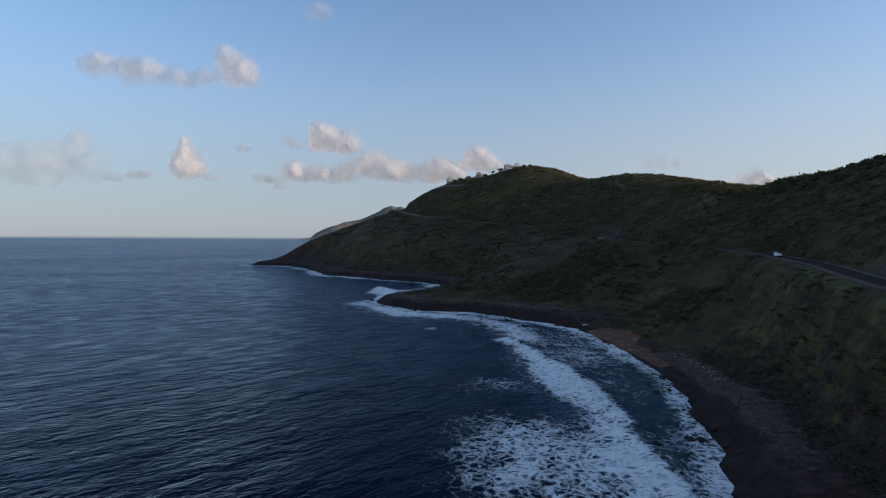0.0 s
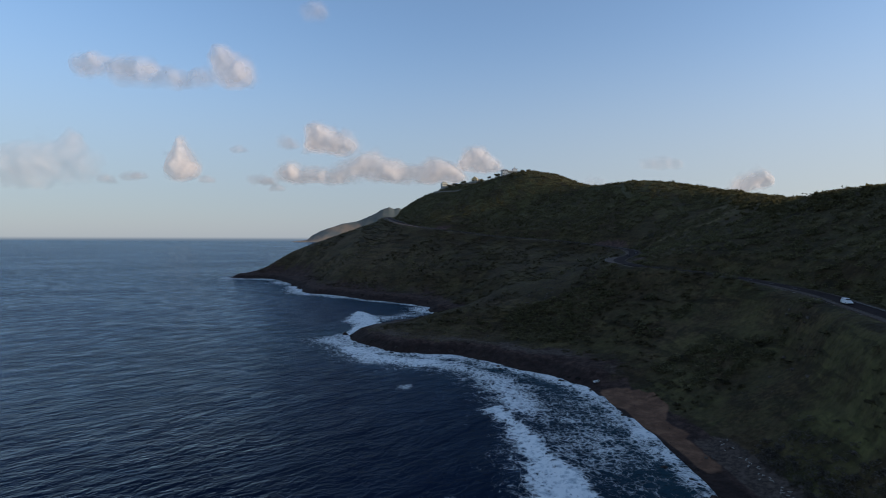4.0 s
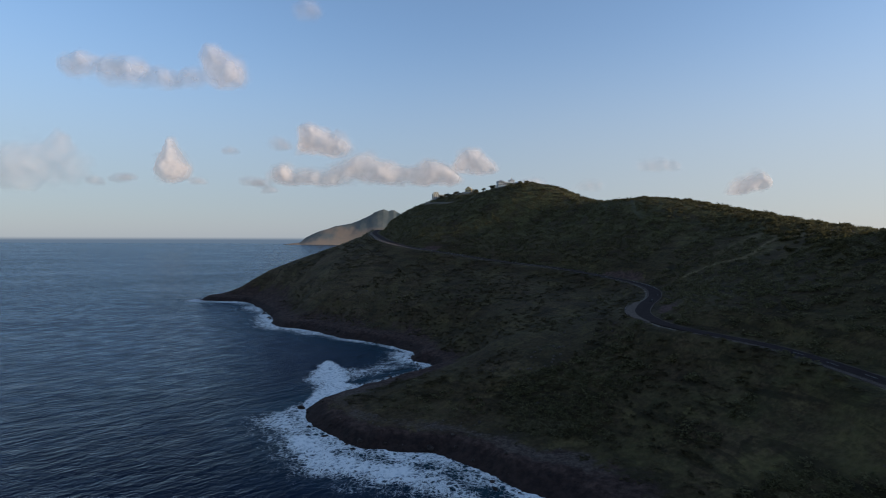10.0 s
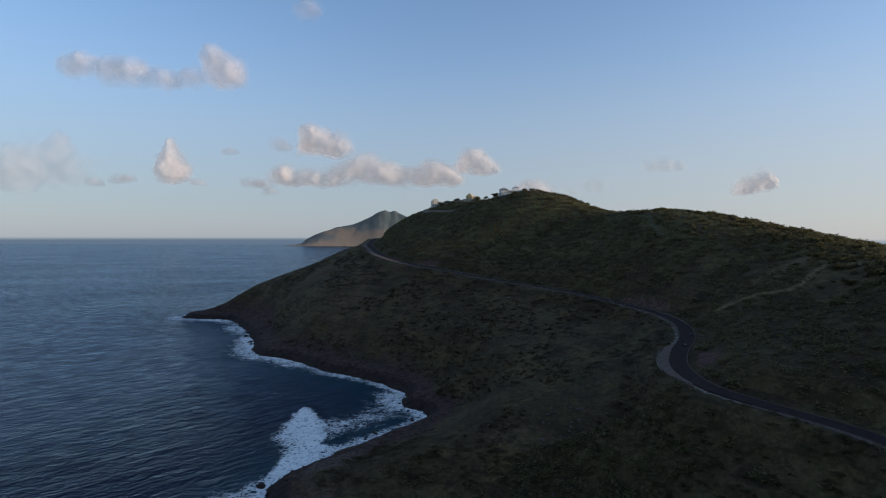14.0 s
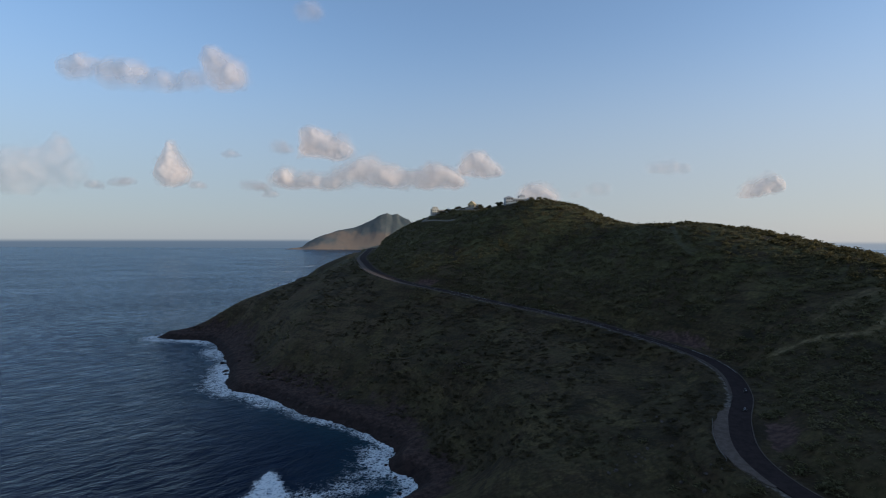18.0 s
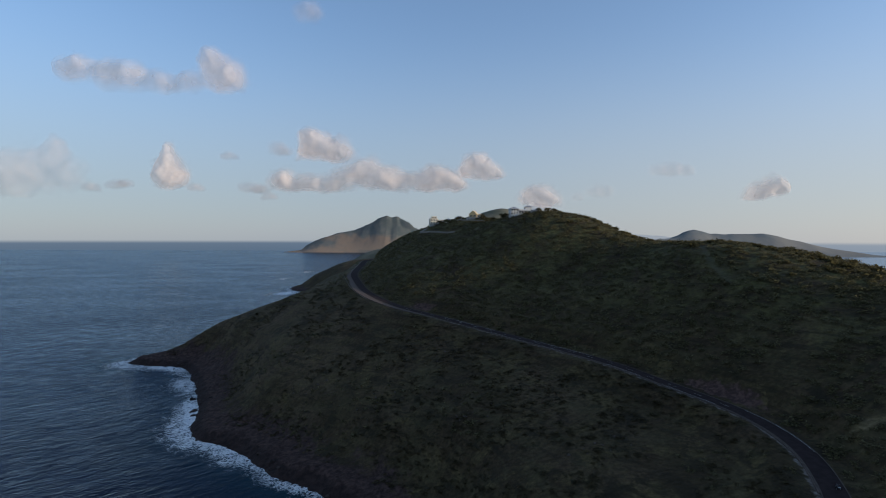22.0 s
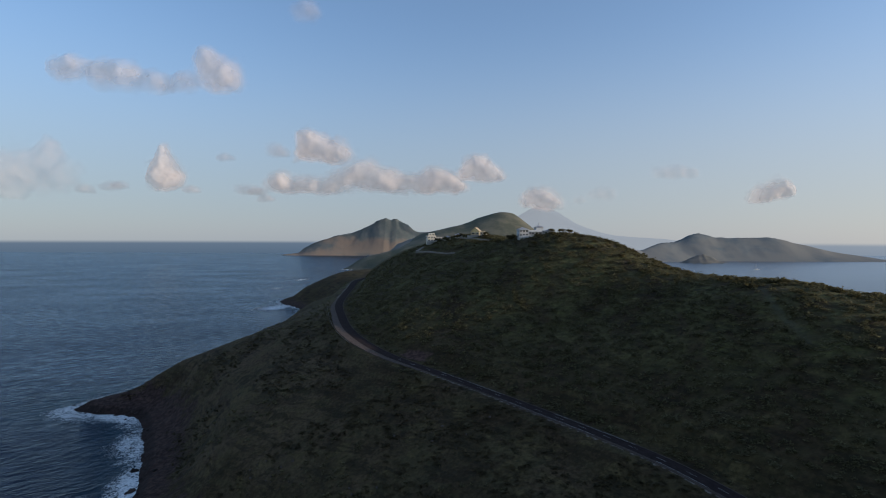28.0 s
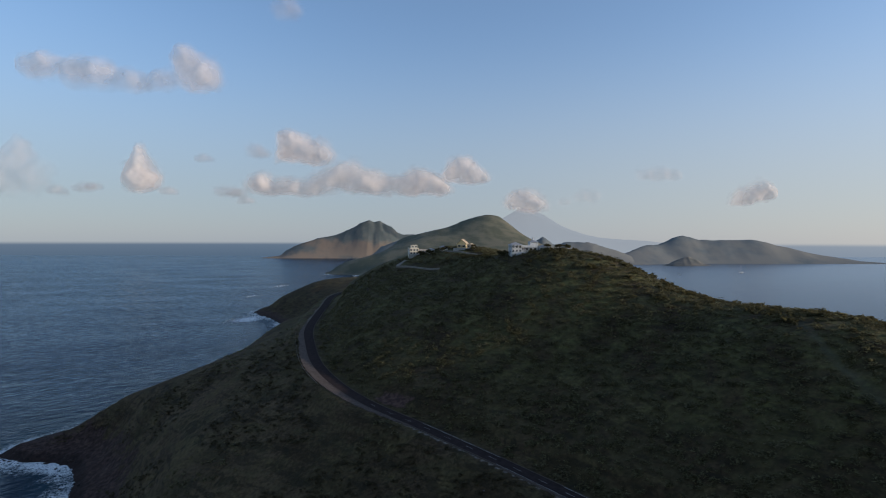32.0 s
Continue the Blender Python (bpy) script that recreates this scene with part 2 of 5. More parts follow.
def sea_material():
    k = Mat("sea_water", 0.2, 0.075)
    k.b.inputs["IOR"].default_value = 1.333
    patch = k.noise(0.006, 4)
    deep = k.mix(k.step(patch, 0.35, 0.65), (0.0076, 0.0127, 0.0280), (0.0102, 0.0170, 0.0355))
    c = k.mix(k.step(k.attr("shallow"), 0.1, 1.0), deep, (0.018, 0.045, 0.060))
    torn = k.warped(0.22, 5.0)
    lace = k.math("SUBTRACT", 1.0, k.math("MULTIPLY", k.cells(0.55, "DISTANCE_TO_EDGE", torn), 2.6), True)
    small = k.math("SUBTRACT", 1.0, k.math("MULTIPLY", k.cells(1.5, "DISTANCE_TO_EDGE", torn), 2.2), True)
    net = k.math("ADD", k.math("MULTIPLY", lace, 0.26), k.math("MULTIPLY", small, 0.22))
    veins = k.math("ADD", net, k.math("MULTIPLY", k.noise(0.16, 9, 0.74, distort=0.8), 0.95))
    foam = k.step(k.math("ADD", k.attr("surf"), k.math("MULTIPLY", k.math("SUBTRACT", veins, 0.78), 1.5)), 0.36, 0.80)
    churned = k.mix(k.step(k.math("ADD", k.noise(0.45, 7, 0.7, distort=0.6), k.math("MULTIPLY", lace, 0.15)), 0.40, 0.66), (0.42, 0.47, 0.50), (0.78, 0.79, 0.78))
    colour = k.mix(foam, c, churned)
    long_swell = k.waves(46, 2.6, 40, 3)
    swell = k.waves(14, 2.6, 42, 3)
    chop = k.waves(4.6, 2.2, 40, 3, 0.5)
    ripple = k.waves(1.5, 1.6, 34, 3, 0.6)
    gust = k.waves(130, 2.2, 14, 4, 0.6)
    h = k.math("ADD", k.math("MULTIPLY", swell, 0.8), k.math("ADD", k.math("MULTIPLY", chop, 1.0), k.math("MULTIPLY", ripple, 0.50)))
    h = k.math("ADD", h, k.math("MULTIPLY", long_swell, 1.2))
    calm = k.attr("lee")
    h = k.math("MULTIPLY", h, k.step(calm, 0, 1, 1.0, 0.05))
    normal = k.bump(k.math("ADD", h, k.math("MULTIPLY", foam, 0.35)), 1.0, 1.0)
    # wind-roughened water mirrors at most a part of the sky, even at a glance
    gleam = k.n.new("ShaderNodeFresnel")
    gleam.inputs["IOR"].default_value = 1.333
    k.t.links.new(normal, gleam.inputs["Normal"])
    most = k.step(calm, 0, 1, 0.50, 0.75)
    share = k.math("MULTIPLY", k.math("MINIMUM", k.math("SUBTRACT", k.math("MULTIPLY", gleam.outputs[0], 1.13), 0.102, True), most), k.step(foam, 0, 1, 1.0, 0.1))
    # gusts and wave groups roughen the water unevenly
    uneven = k.math("ADD", k.step(k.waves(7, 1.9, 42, 6, 0.66), 0.32, 0.68, 0.58, 1.20), k.step(gust, 0.32, 0.68, -0.10, 0.10))
    share = k.math("MULTIPLY", share, k.math("ADD", k.math("MULTIPLY", uneven, k.math("SUBTRACT", 1.0, calm)), calm))
    water_body, mirror, both = k.n.new("ShaderNodeBsdfDiffuse"), k.n.new("ShaderNodeBsdfGlossy"), k.n.new("ShaderNodeMixShader")
    k.put(water_body.inputs["Color"], colour)
    k.put(mirror.inputs["Color"], k.mix(calm, (0.62, 0.80, 1.0), (0.66, 0.70, 0.74)))
    k.put(mirror.inputs["Roughness"], k.step(calm, 0, 1, 0.10, 0.25))
    for node in (water_body, mirror):
        k.t.links.new(normal, node.inputs["Normal"])
    k.t.links.new(share, both.inputs[0])
    k.t.links.new(water_body.outputs[0], both.inputs[1])
    k.t.links.new(mirror.outputs[0], both.inputs[2])
    k.t.links.new(both.outputs[0], k.n["Material Output"].inputs["Surface"])
    return k.m


def cloud_material():
    """Cloud: light passes through it, an added glow stands in for scattered light, and its edge thins to nothing."""
    k = Mat("cloud_vapour", 1.0, 0.0)
    n = k.math("ADD", k.math("MULTIPLY", k.noise(0.0062, 5, 0.55), 0.88), k.math("MULTIPLY", k.noise(0.03, 3, 0.5), 0.12))
    a = k.step(k.math("ADD", k.attr("cover"), k.math("MULTIPLY", k.math("SUBTRACT", n, 0.55), 1.3)), 0.16, 2.2)
    a = k.math("MULTIPLY", k.math("MULTIPLY", a, k.step(k.attr("cover"), 0.06, 0.7)), k.attr("veil"))
    white = (0.75, 0.625, 0.545, 1)
    front, through_it, clear = k.n.new("ShaderNodeBsdfDiffuse"), k.n.new("ShaderNodeBsdfTranslucent"), k.n.new("ShaderNodeBsdfTransparent")
    front.inputs["Color"].default_value = through_it.inputs["Color"].default_value = white
    body, all_ = k.n.new("ShaderNodeMixShader"), k.n.new("ShaderNodeMixShader")
    body.inputs[0].default_value = 0.35
    k.t.links.new(front.outputs[0], body.inputs[1])
    k.t.links.new(through_it.outputs[0], body.inputs[2])
    k.t.links.new(a, all_.inputs[0])
    k.t.links.new(clear.outputs[0], all_.inputs[1])
    # faint pinkish emission added to brighten the sides that the sun misses
    scatter_glow, lit = k.n.new("ShaderNodeEmission"), k.n.new("ShaderNodeAddShader")
    scatter_glow.inputs["Color"].default_value, scatter_glow.inputs["Strength"].default_value = (1.0, 0.90, 0.86, 1), 0.10
    k.t.links.new(body.outputs[0], lit.inputs[0])
    k.t.links.new(scatter_glow.outputs[0], lit.inputs[1])
    k.t.links.new(lit.outputs[0], all_.inputs[2])
    k.t.links.new(all_.outputs[0], k.n["Material Output"].inputs["Surface"])
    return k.m


def far_material(name, low, high, scale, bare=None):
    k = Mat(name, 1.0, 0.0)
    f = k.math("ADD", k.math("MULTIPLY", k.noise(scale, 6, 0.6), 0.6), k.math("MULTIPLY", k.noise(scale * 6, 5, 0.6), 0.4))
    c = k.mix(k.step(f, 0.38, 0.62), low, high)
    if bare:
        # bare earth on the lower flanks, scrub above
        height = k.n.new("ShaderNodeSeparateXYZ")
        k.t.links.new(k.pos, height.inputs[0])
        worn = k.math("ADD", k.step(height.outputs["Z"], 90, 230, 0.75, 0.0), k.math("MULTIPLY", k.math("SUBTRACT", k.noise(scale * 1.3, 5, 0.6), 0.5), 2.0))
        c = k.mix(k.step(worn, 0.35, 0.85), c, bare)
    k.set("Base Color", c)
    return k.m


LAND, SEA, VAPOUR = land_material(), sea_material(), cloud_material()
ASPHALT = plain("asphalt", (0.024, 0.0175, 0.017), (0.042, 0.031, 0.029), 0.5, 0.95, 0.05, 0.0, 0.01)


# ---- shared shapes ----
def grid_noise(x, y, scale, seed, octaves=4, gain=0.5):
    """Smooth fractal noise over arrays of places, about -1 to 1."""
    total, amp, norm = np.zeros_like(x, dtype=float), 1.0, 0.0
    for o in range(octaves):
        u, v = x / scale + seed * 17.13 + o * 5.7, y / scale - seed * 9.71 + o * 3.1
        i, j = np.floor(u).astype(np.int64), np.floor(v).astype(np.int64)
        a, b = u - i, v - j
        a, b = a * a * (3 - 2 * a), b * b * (3 - 2 * b)

        def corner(p, q):
            h = (p * 374761393 + q * 668265263 + (seed + o) * 974711) & 0x7FFFFFFF
            h = ((h ^ (h >> 13)) * 1274126177) & 0x7FFFFFFF
            return ((h ^ (h >> 16)) & 0xFFFF) / 32767.5 - 1

        total += amp * ((corner(i, j) * (1 - a) + corner(i + 1, j) * a) * (1 - b) + (corner(i, j + 1) * (1 - a) + corner(i + 1, j + 1) * a) * b)
        norm += amp
        amp, scale = amp * gain, scale / 2
    return total / norm


def smooth_line(points, step):
    """A polyline drawn as a rounded curve (Catmull-Rom), with about one point every step metres."""
    p = np.array(points, float)
    ends = np.vstack([2 * p[0] - p[1], p, 2 * p[-1] - p[-2]])
    out = []
    for a, b, c, d in zip(ends, ends[1:], ends[2:], ends[3:]):
        n = max(1, int(np.linalg.norm(c - b) / step))
        for s in np.arange(n) / n:
            out.append(0.5 * (2 * b + (c - a) * s + (2 * a - 5 * b + 4 * c - d) * s * s + (3 * b - a - 3 * c + d) * s**3))
    return np.array(out + [p[-1]])


def nearest(x, y, line):
    """For arrays of places: the distance to a polyline, and where along it (in points) the nearest place lies."""
    best, where = np.full(x.shape, 1e9), np.zeros(x.shape)
    for n, (a, b) in enumerate(zip(line[:-1, :2], line[1:, :2])):
        ab = b - a
        s = np.clip(((x - a[0]) * ab[0] + (y - a[1]) * ab[1]) / max(ab @ ab, 1e-9), 0, 1)
        d = np.hypot(x - a[0] - s * ab[0], y - a[1] - s * ab[1])
        hit = d < best
        best, where = np.where(hit, d, best), np.where(hit, n + s, where)
    return best, where


def inside(x, y, ring):
    odd = np.zeros(x.shape, bool)
    for a, b in zip(ring, np.roll(ring, -1, 0)):
        odd ^= ((a[1] > y) != (b[1] > y)) & (x < (b[0] - a[0]) * (y - a[1]) / (b[1] - a[1] + 1e-12) + a[0])
    return odd


def ease(v, low, high):
    s = np.clip((v - low) / (high - low), 0, 1)
    return s * s * (3 - 2 * s)


def mesh_of(name, verts, faces, material, smooth=True):
    me = bpy.data.meshes.new(name)
    faces = np.asarray(faces, np.int32)
    me.vertices.add(len(verts))
    me.vertices.foreach_set("co", np.asarray(verts, np.float32).ravel())
    me.loops.add(faces.size)
    me.loops.foreach_set("vertex_index", faces.ravel())
    me.polygons.add(len(faces))
    me.polygons.foreach_set("loop_start", np.arange(len(faces), dtype=np.int32) * faces.shape[1])
    me.update(calc_edges=True)
    me.polygons.foreach_set("use_smooth", np.full(len(faces), smooth))
    me.materials.append(material)
    return me


def sheet_faces(nx, ny):
    i, j = np.meshgrid(np.arange(nx - 1), np.arange(ny - 1))
    a = (j * nx + i).ravel()
    return np.stack([a, a + 1, a + nx + 1, a + nx], 1)


def paint(me, name, values):
    me.attributes.new(name, "FLOAT", "POINT").data.foreach_set("value", np.asarray(values, np.float32).ravel())


def part(name, bm, material, parent, label=""):
    """Links a bmesh as one mesh object under a thing."""
    me = bpy.data.meshes.new(name)
    bm.to_mesh(me)
    bm.free()
    me.materials.append(material)
    ob = new(name, me)
    ob.parent = parent
    return tagged(ob, label)


# ---- the plan: coast, road and ridge lines ----
COAST_NEAR = [(70, -420), (48, -250), (34, -120), (34, -20), (40, 45), (46, 81), (51, 95), (57, 115), (62, 136), (65, 157), (65, 180), (62, 205), (59, 226),
              (55, 238), (47, 250), (33, 258), (18, 276), (0, 281), (-25, 294), (-39, 318), (-38, 331), (-22, 357), (-7, 373), (10, 397),
              (-2, 416), (0, 436), (-18, 454), (-48, 478), (-92, 516), (-117, 533), (-140, 588), (-160, 622), (-192, 674), (-203, 688), (-252, 698)]
COAST_FAR = [(-261, 713), (-236, 750), (-178, 830), (-140, 930), (-150, 1060), (-205, 1200), (-253, 1304), (-300, 1365), (-322, 1432), (-290, 1510), (-200, 1640),
             (-120, 1820), (-90, 2000), (-130, 2250), (-250, 2480), (-320, 2545), (-405, 2601), (-420, 2690), (-330, 2850), (-250, 3100), (-150, 3450), (100, 3680)]
COAST_WEST = [(500, 3700), (850, 3450), (930, 3100), (800, 2700), (700, 2250), (600, 1900), (520, 1500), (450, 1200), (480, 900), (540, 600), (500, 300), (500, 0), (540, -420)]
ROAD = [(42, -80, 25), (60, 20, 27.5), (82, 75, 29.5), (99, 119, 31), (118, 163, 32.5), (130, 200, 33.5), (136, 224, 34.3), (134, 252, 35.8), (128, 278, 37), (115, 298, 38),
        (106, 313, 39), (106, 334, 40), (116, 357, 41), (131, 382, 42.3), (140, 410, 44), (138, 438, 45.5), (122, 470, 48), (103, 503, 50.5), (65, 549, 53.5),
        (29, 583, 58), (-11, 620, 63), (-38, 660, 68.5), (-54, 705, 74), (-64, 750, 78), (-71, 840, 82), (-76, 920, 84), (-60, 1010, 84)]
CREST = [(230, -420, 84), (222, -150, 82), (214, 50, 80), (210, 180, 79), (212, 260, 77.5), (210, 324, 74), (226, 396, 76.5), (252, 465, 88), (240, 520, 100), (230, 556, 106),
         (208, 592, 110.5), (192, 630, 109.5), (186, 672, 111), (160, 712, 126), (138, 724, 134), (105, 735, 136), (71, 803, 131), (58, 846, 138.5), (14, 866, 130)]
SPUR = [(-20, 800, 102), (-100, 704, 61), (-139, 704, 46.5), (-173, 704, 34.5), (-205, 704, 21), (-232, 704, 9), (-110, 760, 62), (-170, 750, 36), (-120, 850, 58)]
SLOPE = [(-3, 840, 120), (34, 796, 118.5), (37, 480, 33), (82, 432, 35.5), (200, 402, 69), (190, 514, 93), (110, 195, 18), (84, 250, 13), (60, 300, 12), (10, 310, 9), (-15, 325, 8),
         (40, 350, 19), (30, 400, 18), (75, 340, 27), (-40, 560, 33), (-100, 600, 30), (75, 120, 12), (175, 260, 55), (175, 140, 57), (180, 340, 60), (100, 620, 84), (40, 700, 104)]
BACK = [(80, 1000, 112), (60, 1200, 80), (-60, 1250, 58), (-200, 1440, 60), (-80, 1450, 66), (120, 1500, 55), (200, 1900, 45), (250, 2300, 50), (-340, 2690, 50), (-150, 2900, 112),
        (-128, 3140, 145), (-20, 3140, 172), (67, 3140, 192), (124, 3140, 211), (186, 3140, 238), (270, 3140, 266), (355, 3140, 281), (403, 3140, 275), (440, 3140, 246), (489, 3140, 203), (524, 3140, 174), (600, 3140, 130), (760, 3150, 100), (200, 2800, 140), (200, 3420, 130)]
WESTSIDE = [(190, 715, 106), (235, 690, 88), (250, 640, 88), (150, 780, 112), (380, -400, 30), (370, 0, 30), (370, 300, 28), (400, 520, 35), (360, 700, 50), (330, 900, 50), (330, 1200, 40)]

EAST = smooth_line(COAST_NEAR + COAST_FAR, 6.0)
RING = np.vstack([EAST, np.array(COAST_WEST, float)])
ROADLINE = smooth_line(ROAD, 4.0)


def fit_surface(points, smooth=2.0):
    """A thin plate through the points of the plan: a function of arrays of places."""
    p = np.array(points, float)
    c, s = p[:, :2].mean(0), 300.0
    q = (p[:, :2] - c) / s
    r = np.hypot(*(q[:, None] - q[None]).transpose(2, 0, 1))
    k = np.where(r > 0, r * r * np.log(r + 1e-9), 0) + np.eye(len(p)) * smooth * 1e-4
    one = np.c_[np.ones(len(p)), q]
    w = np.linalg.solve(np.block([[k, one], [one.T, np.zeros((3, 3))]]), np.r_[p[:, 2], 0, 0, 0])

    def height(x, y):
        u, v = (x - c[0]) / s, (y - c[1]) / s
        z = w[-3] + w[-2] * u + w[-1] * v
        for (a, b), g in zip(q, w):
            d = (u - a) ** 2 + (v - b) ** 2 + 1e-12
            z = z + g * 0.5 * d * np.log(d)
        return z

    return height


plate = fit_surface(
    [tuple(p) for p in ROADLINE[::6]] + CREST + SPUR + SLOPE + BACK + WESTSIDE
    + [(x, y, 2.5) for x, y in EAST[::7, :2]] + [(x, y, 2.0) for x, y in COAST_WEST])


def ground(x, y):
    """Height, and the share of rock, sand, cut bank and verge, for arrays of places on the land."""
    d, _ = nearest(x, y, np.vstack([RING, RING[:1]]))
    d = np.where(inside(x, y, RING), d, -d)
    ragged = grid_noise(x, y, 22, 3, 5, 0.6) * 4.5
    beach = ease(y, 118, 140) * (1 - ease(y, 222, 240)) * ease(x, 30, 45) * (1 - ease(d, 16, 30))
    d = d + ragged * (1 - 0.8 * beach)
    rolling = grid_noise(x, y, 150, 71, 4, 0.5) * 6.0 * ease(y, 2200, 2900) + grid_noise(x, y, 90, 5, 5, 0.5) * 4.0 + grid_noise(x, y, 14, 8, 3, 0.5) * 0.7
    inland = plate(x, y)
    r, at = nearest(x, y, ROADLINE)
    zr = np.interp(at, np.arange(len(ROADLINE)), ROADLINE[:, 2])
    far = ease(r, 12, 60)
    inland = np.maximum(inland + rolling * far * (0.35 + 0.65 * ease(d, 10, 70)), 2.0)
    cliff = 4.2 * (1 - beach) + 1.1 * beach
    shore = cliff * ease(d, -1.0, 9.0 + 14 * beach) + np.clip(d, 0, 60) * 0.05 + grid_noise(x, y, 7, 11, 3) * 0.9 * (1 - beach) * ease(d, -3, 4)
    z = shore + (inland - shore) * ease(d, 8, 48)
    z = np.where(d < 0, np.minimum(z, -0.25 + d * 0.22 * (1 - 0.6 * beach)), z)
    z = np.maximum(z, -14)
    z = z + (zr - 0.35 - z) * (1 - ease(r, 7.0, 19.0)) * (d > 0)
    k = np.clip(np.round(at).astype(int), 0, len(ROADLINE) - 1)
    t = np.gradient(ROADLINE[:, :2], axis=0)
    seaward = t[k, 0] * (y - ROADLINE[k, 1]) - t[k, 1] * (x - ROADLINE[k, 0]) > 0
    berm = ease(y, 236, 250) * (1 - ease(y, 296, 308)) + 0.6 * ease(y, 396, 420) * (1 - ease(y, 470, 500))
    z = z + np.where(seaward, 1.5 * berm * np.exp(-((r - 9.0) / 2.6) ** 2), 0)
    rock = np.clip(1.15 - d / (25 + 12 * ease(y, 430, 520) * (1 - ease(y, 900, 1000)) + 18 * grid_noise(x, y, 45, 21, 3)), 0, 1)
    rock = np.maximum(rock * (1 - 0.6 * beach), beach * (1 - ease(d, 11, 15)))
    inner = 8 + 3 * ease(y, 172, 200)
    sand = beach * ease(y + 9 * grid_noise(x, y, 14, 15, 3), 158, 174) * (1 - ease(y, 219, 231)) * ease(d, 0.5, 2.5) * (1 - ease(d + grid_noise(x, y, 16, 13, 4, 0.6) * 7, inner, inner + 3.5))
    return z, rock, sand, r, at, d


def along(start, stop, step):
    return np.arange(start, stop, step)


gx = np.r_[along(-480, -280, 12), along(-280, 264, 2.6), along(264, 960, 14)]
gy = np.r_[along(-420, -30, 13), along(-30, 790, 2.6), along(790, 1010, 6), along(1010, 3800, 22)]
X, Y = [a.ravel() for a in np.meshgrid(gx, gy)]
Z, rock, sand, to_road, at_road, to_coast = ground(X, Y)
LANDZ = Z.reshape(len(gy), len(gx))
land = mesh_of("ground", np.c_[X, Y, Z], sheet_faces(len(gx), len(gy)), LAND)
ROAD_SIDE = np.zeros(len(X))
ahead = np.gradient(ROADLINE[:, :2], axis=0)
near = np.clip(np.round(at_road).astype(int), 0, len(ROADLINE) - 1)
ROAD_SIDE = np.sign(ahead[near, 0] * (Y - ROADLINE[near, 1]) - ahead[near, 1] * (X - ROADLINE[near, 0]))   # +1: towards the sea
DRY_PATH = smooth_line([(158, 408), (172, 406), (188, 394), (206, 404), (226, 412)], 4)
UPPER_PATH = smooth_line([(188, 432), (200, 426), (216, 424), (236, 432)], 4)
RIDGE_PATH = smooth_line([(192, 628), (193, 601), (189, 576), (182, 550), (178, 524)], 5)
dry_path, upper_path = nearest(X, Y, DRY_PATH)[0], nearest(X, Y, UPPER_PATH)[0]
meadow_patch = 0.55 * np.exp(-((X - 204) / 42) ** 2 - ((Y - 412) / 44) ** 2) * (0.7 + 0.6 * grid_noise(X, Y, 20, 55, 4))
trail, _ = nearest(X, Y, RIDGE_PATH)
paint(land, "hay", np.clip(np.maximum.reduce([meadow_patch, 0.62 * np.exp(-(dry_path / 2.6) ** 2), 0.5 * np.exp(-(upper_path / 2.6) ** 2)]), 0, 1))
# first term paints haze on the hills beyond y = 1500, second the trail
paint(land, "haze_and_trail", np.clip(np.maximum.reduce([ease(Y, 1500, 2500) * 0.9, 0.34 * np.exp(-(trail / 1.3) ** 2)]), 0, 1))
paint(land, "rock", rock)
# the height term puts aerial haze into the upper hill's ground colour
paint(land, "lush_and_haze", 0.78 * (1 - 0.45 * ease(Y, 140, 190)) * (1 - 0.7 * ease(Y, 220, 310)) + 0.6 * ease(Z, 55, 95) * ease(Y, 300, 420))
paint(land, "sand", sand)
paint(land, "dun", 0.95 * ease(Y, 400, 500) * (1 - ease(Y, 900, 1000)) * (ROAD_SIDE > 0) * ease(to_coast, 18, 40) * (1 - 0.9 * ease(X, -70, 10)))
beach_shingle = ease(X, 30, 45) * (1 - ease(X, 95, 105)) * ease(Y, 70, 100) * (1 - ease(Y, 172, 186)) * ease(to_coast, 6, 9) * (1 - ease(to_coast, 14, 18))
scree = (0.52 + 0.45 * grid_noise(X, Y, 15, 47, 4, 0.6)) * ease(Y, 222, 240) * (1 - ease(Y, 352, 366)) * ease(to_coast, 7, 11) * (1 - ease(to_coast + 5 * grid_noise(X, Y, 20, 43, 3), 15, 23))
paint(land, "shingle", np.maximum(beach_shingle, scree))
paint(land, "wet", (1 - ease(to_coast, 4, 9)) * (1 - sand))
paint(land, "verge", np.where(ROAD_SIDE > 0, 0.60, 0.36) * (1 - ease(to_road, 4.5, 7.5)) * ease(Y, 120, 200))


def cut_bank(y):
    """Where the road is cut into bare red earth."""
    return np.exp(-((y - 616) / 9) ** 2) + np.exp(-((y - 455) / 22) ** 2) * 0.9 + np.exp(-((y - 345) / 14) ** 2) * 0.9 + np.exp(-((y - 130) / 25) ** 2)


paint(land, "cut", np.where(ROAD_SIDE < 0, ease(to_road, 5, 8) * (1 - ease(to_road, 11, 19)), 0) * cut_bank(Y))
tagged(new("ground", land), "steep green and brown coastal hillside of grass, scrub and dark rock", "hillside", kind="structure")

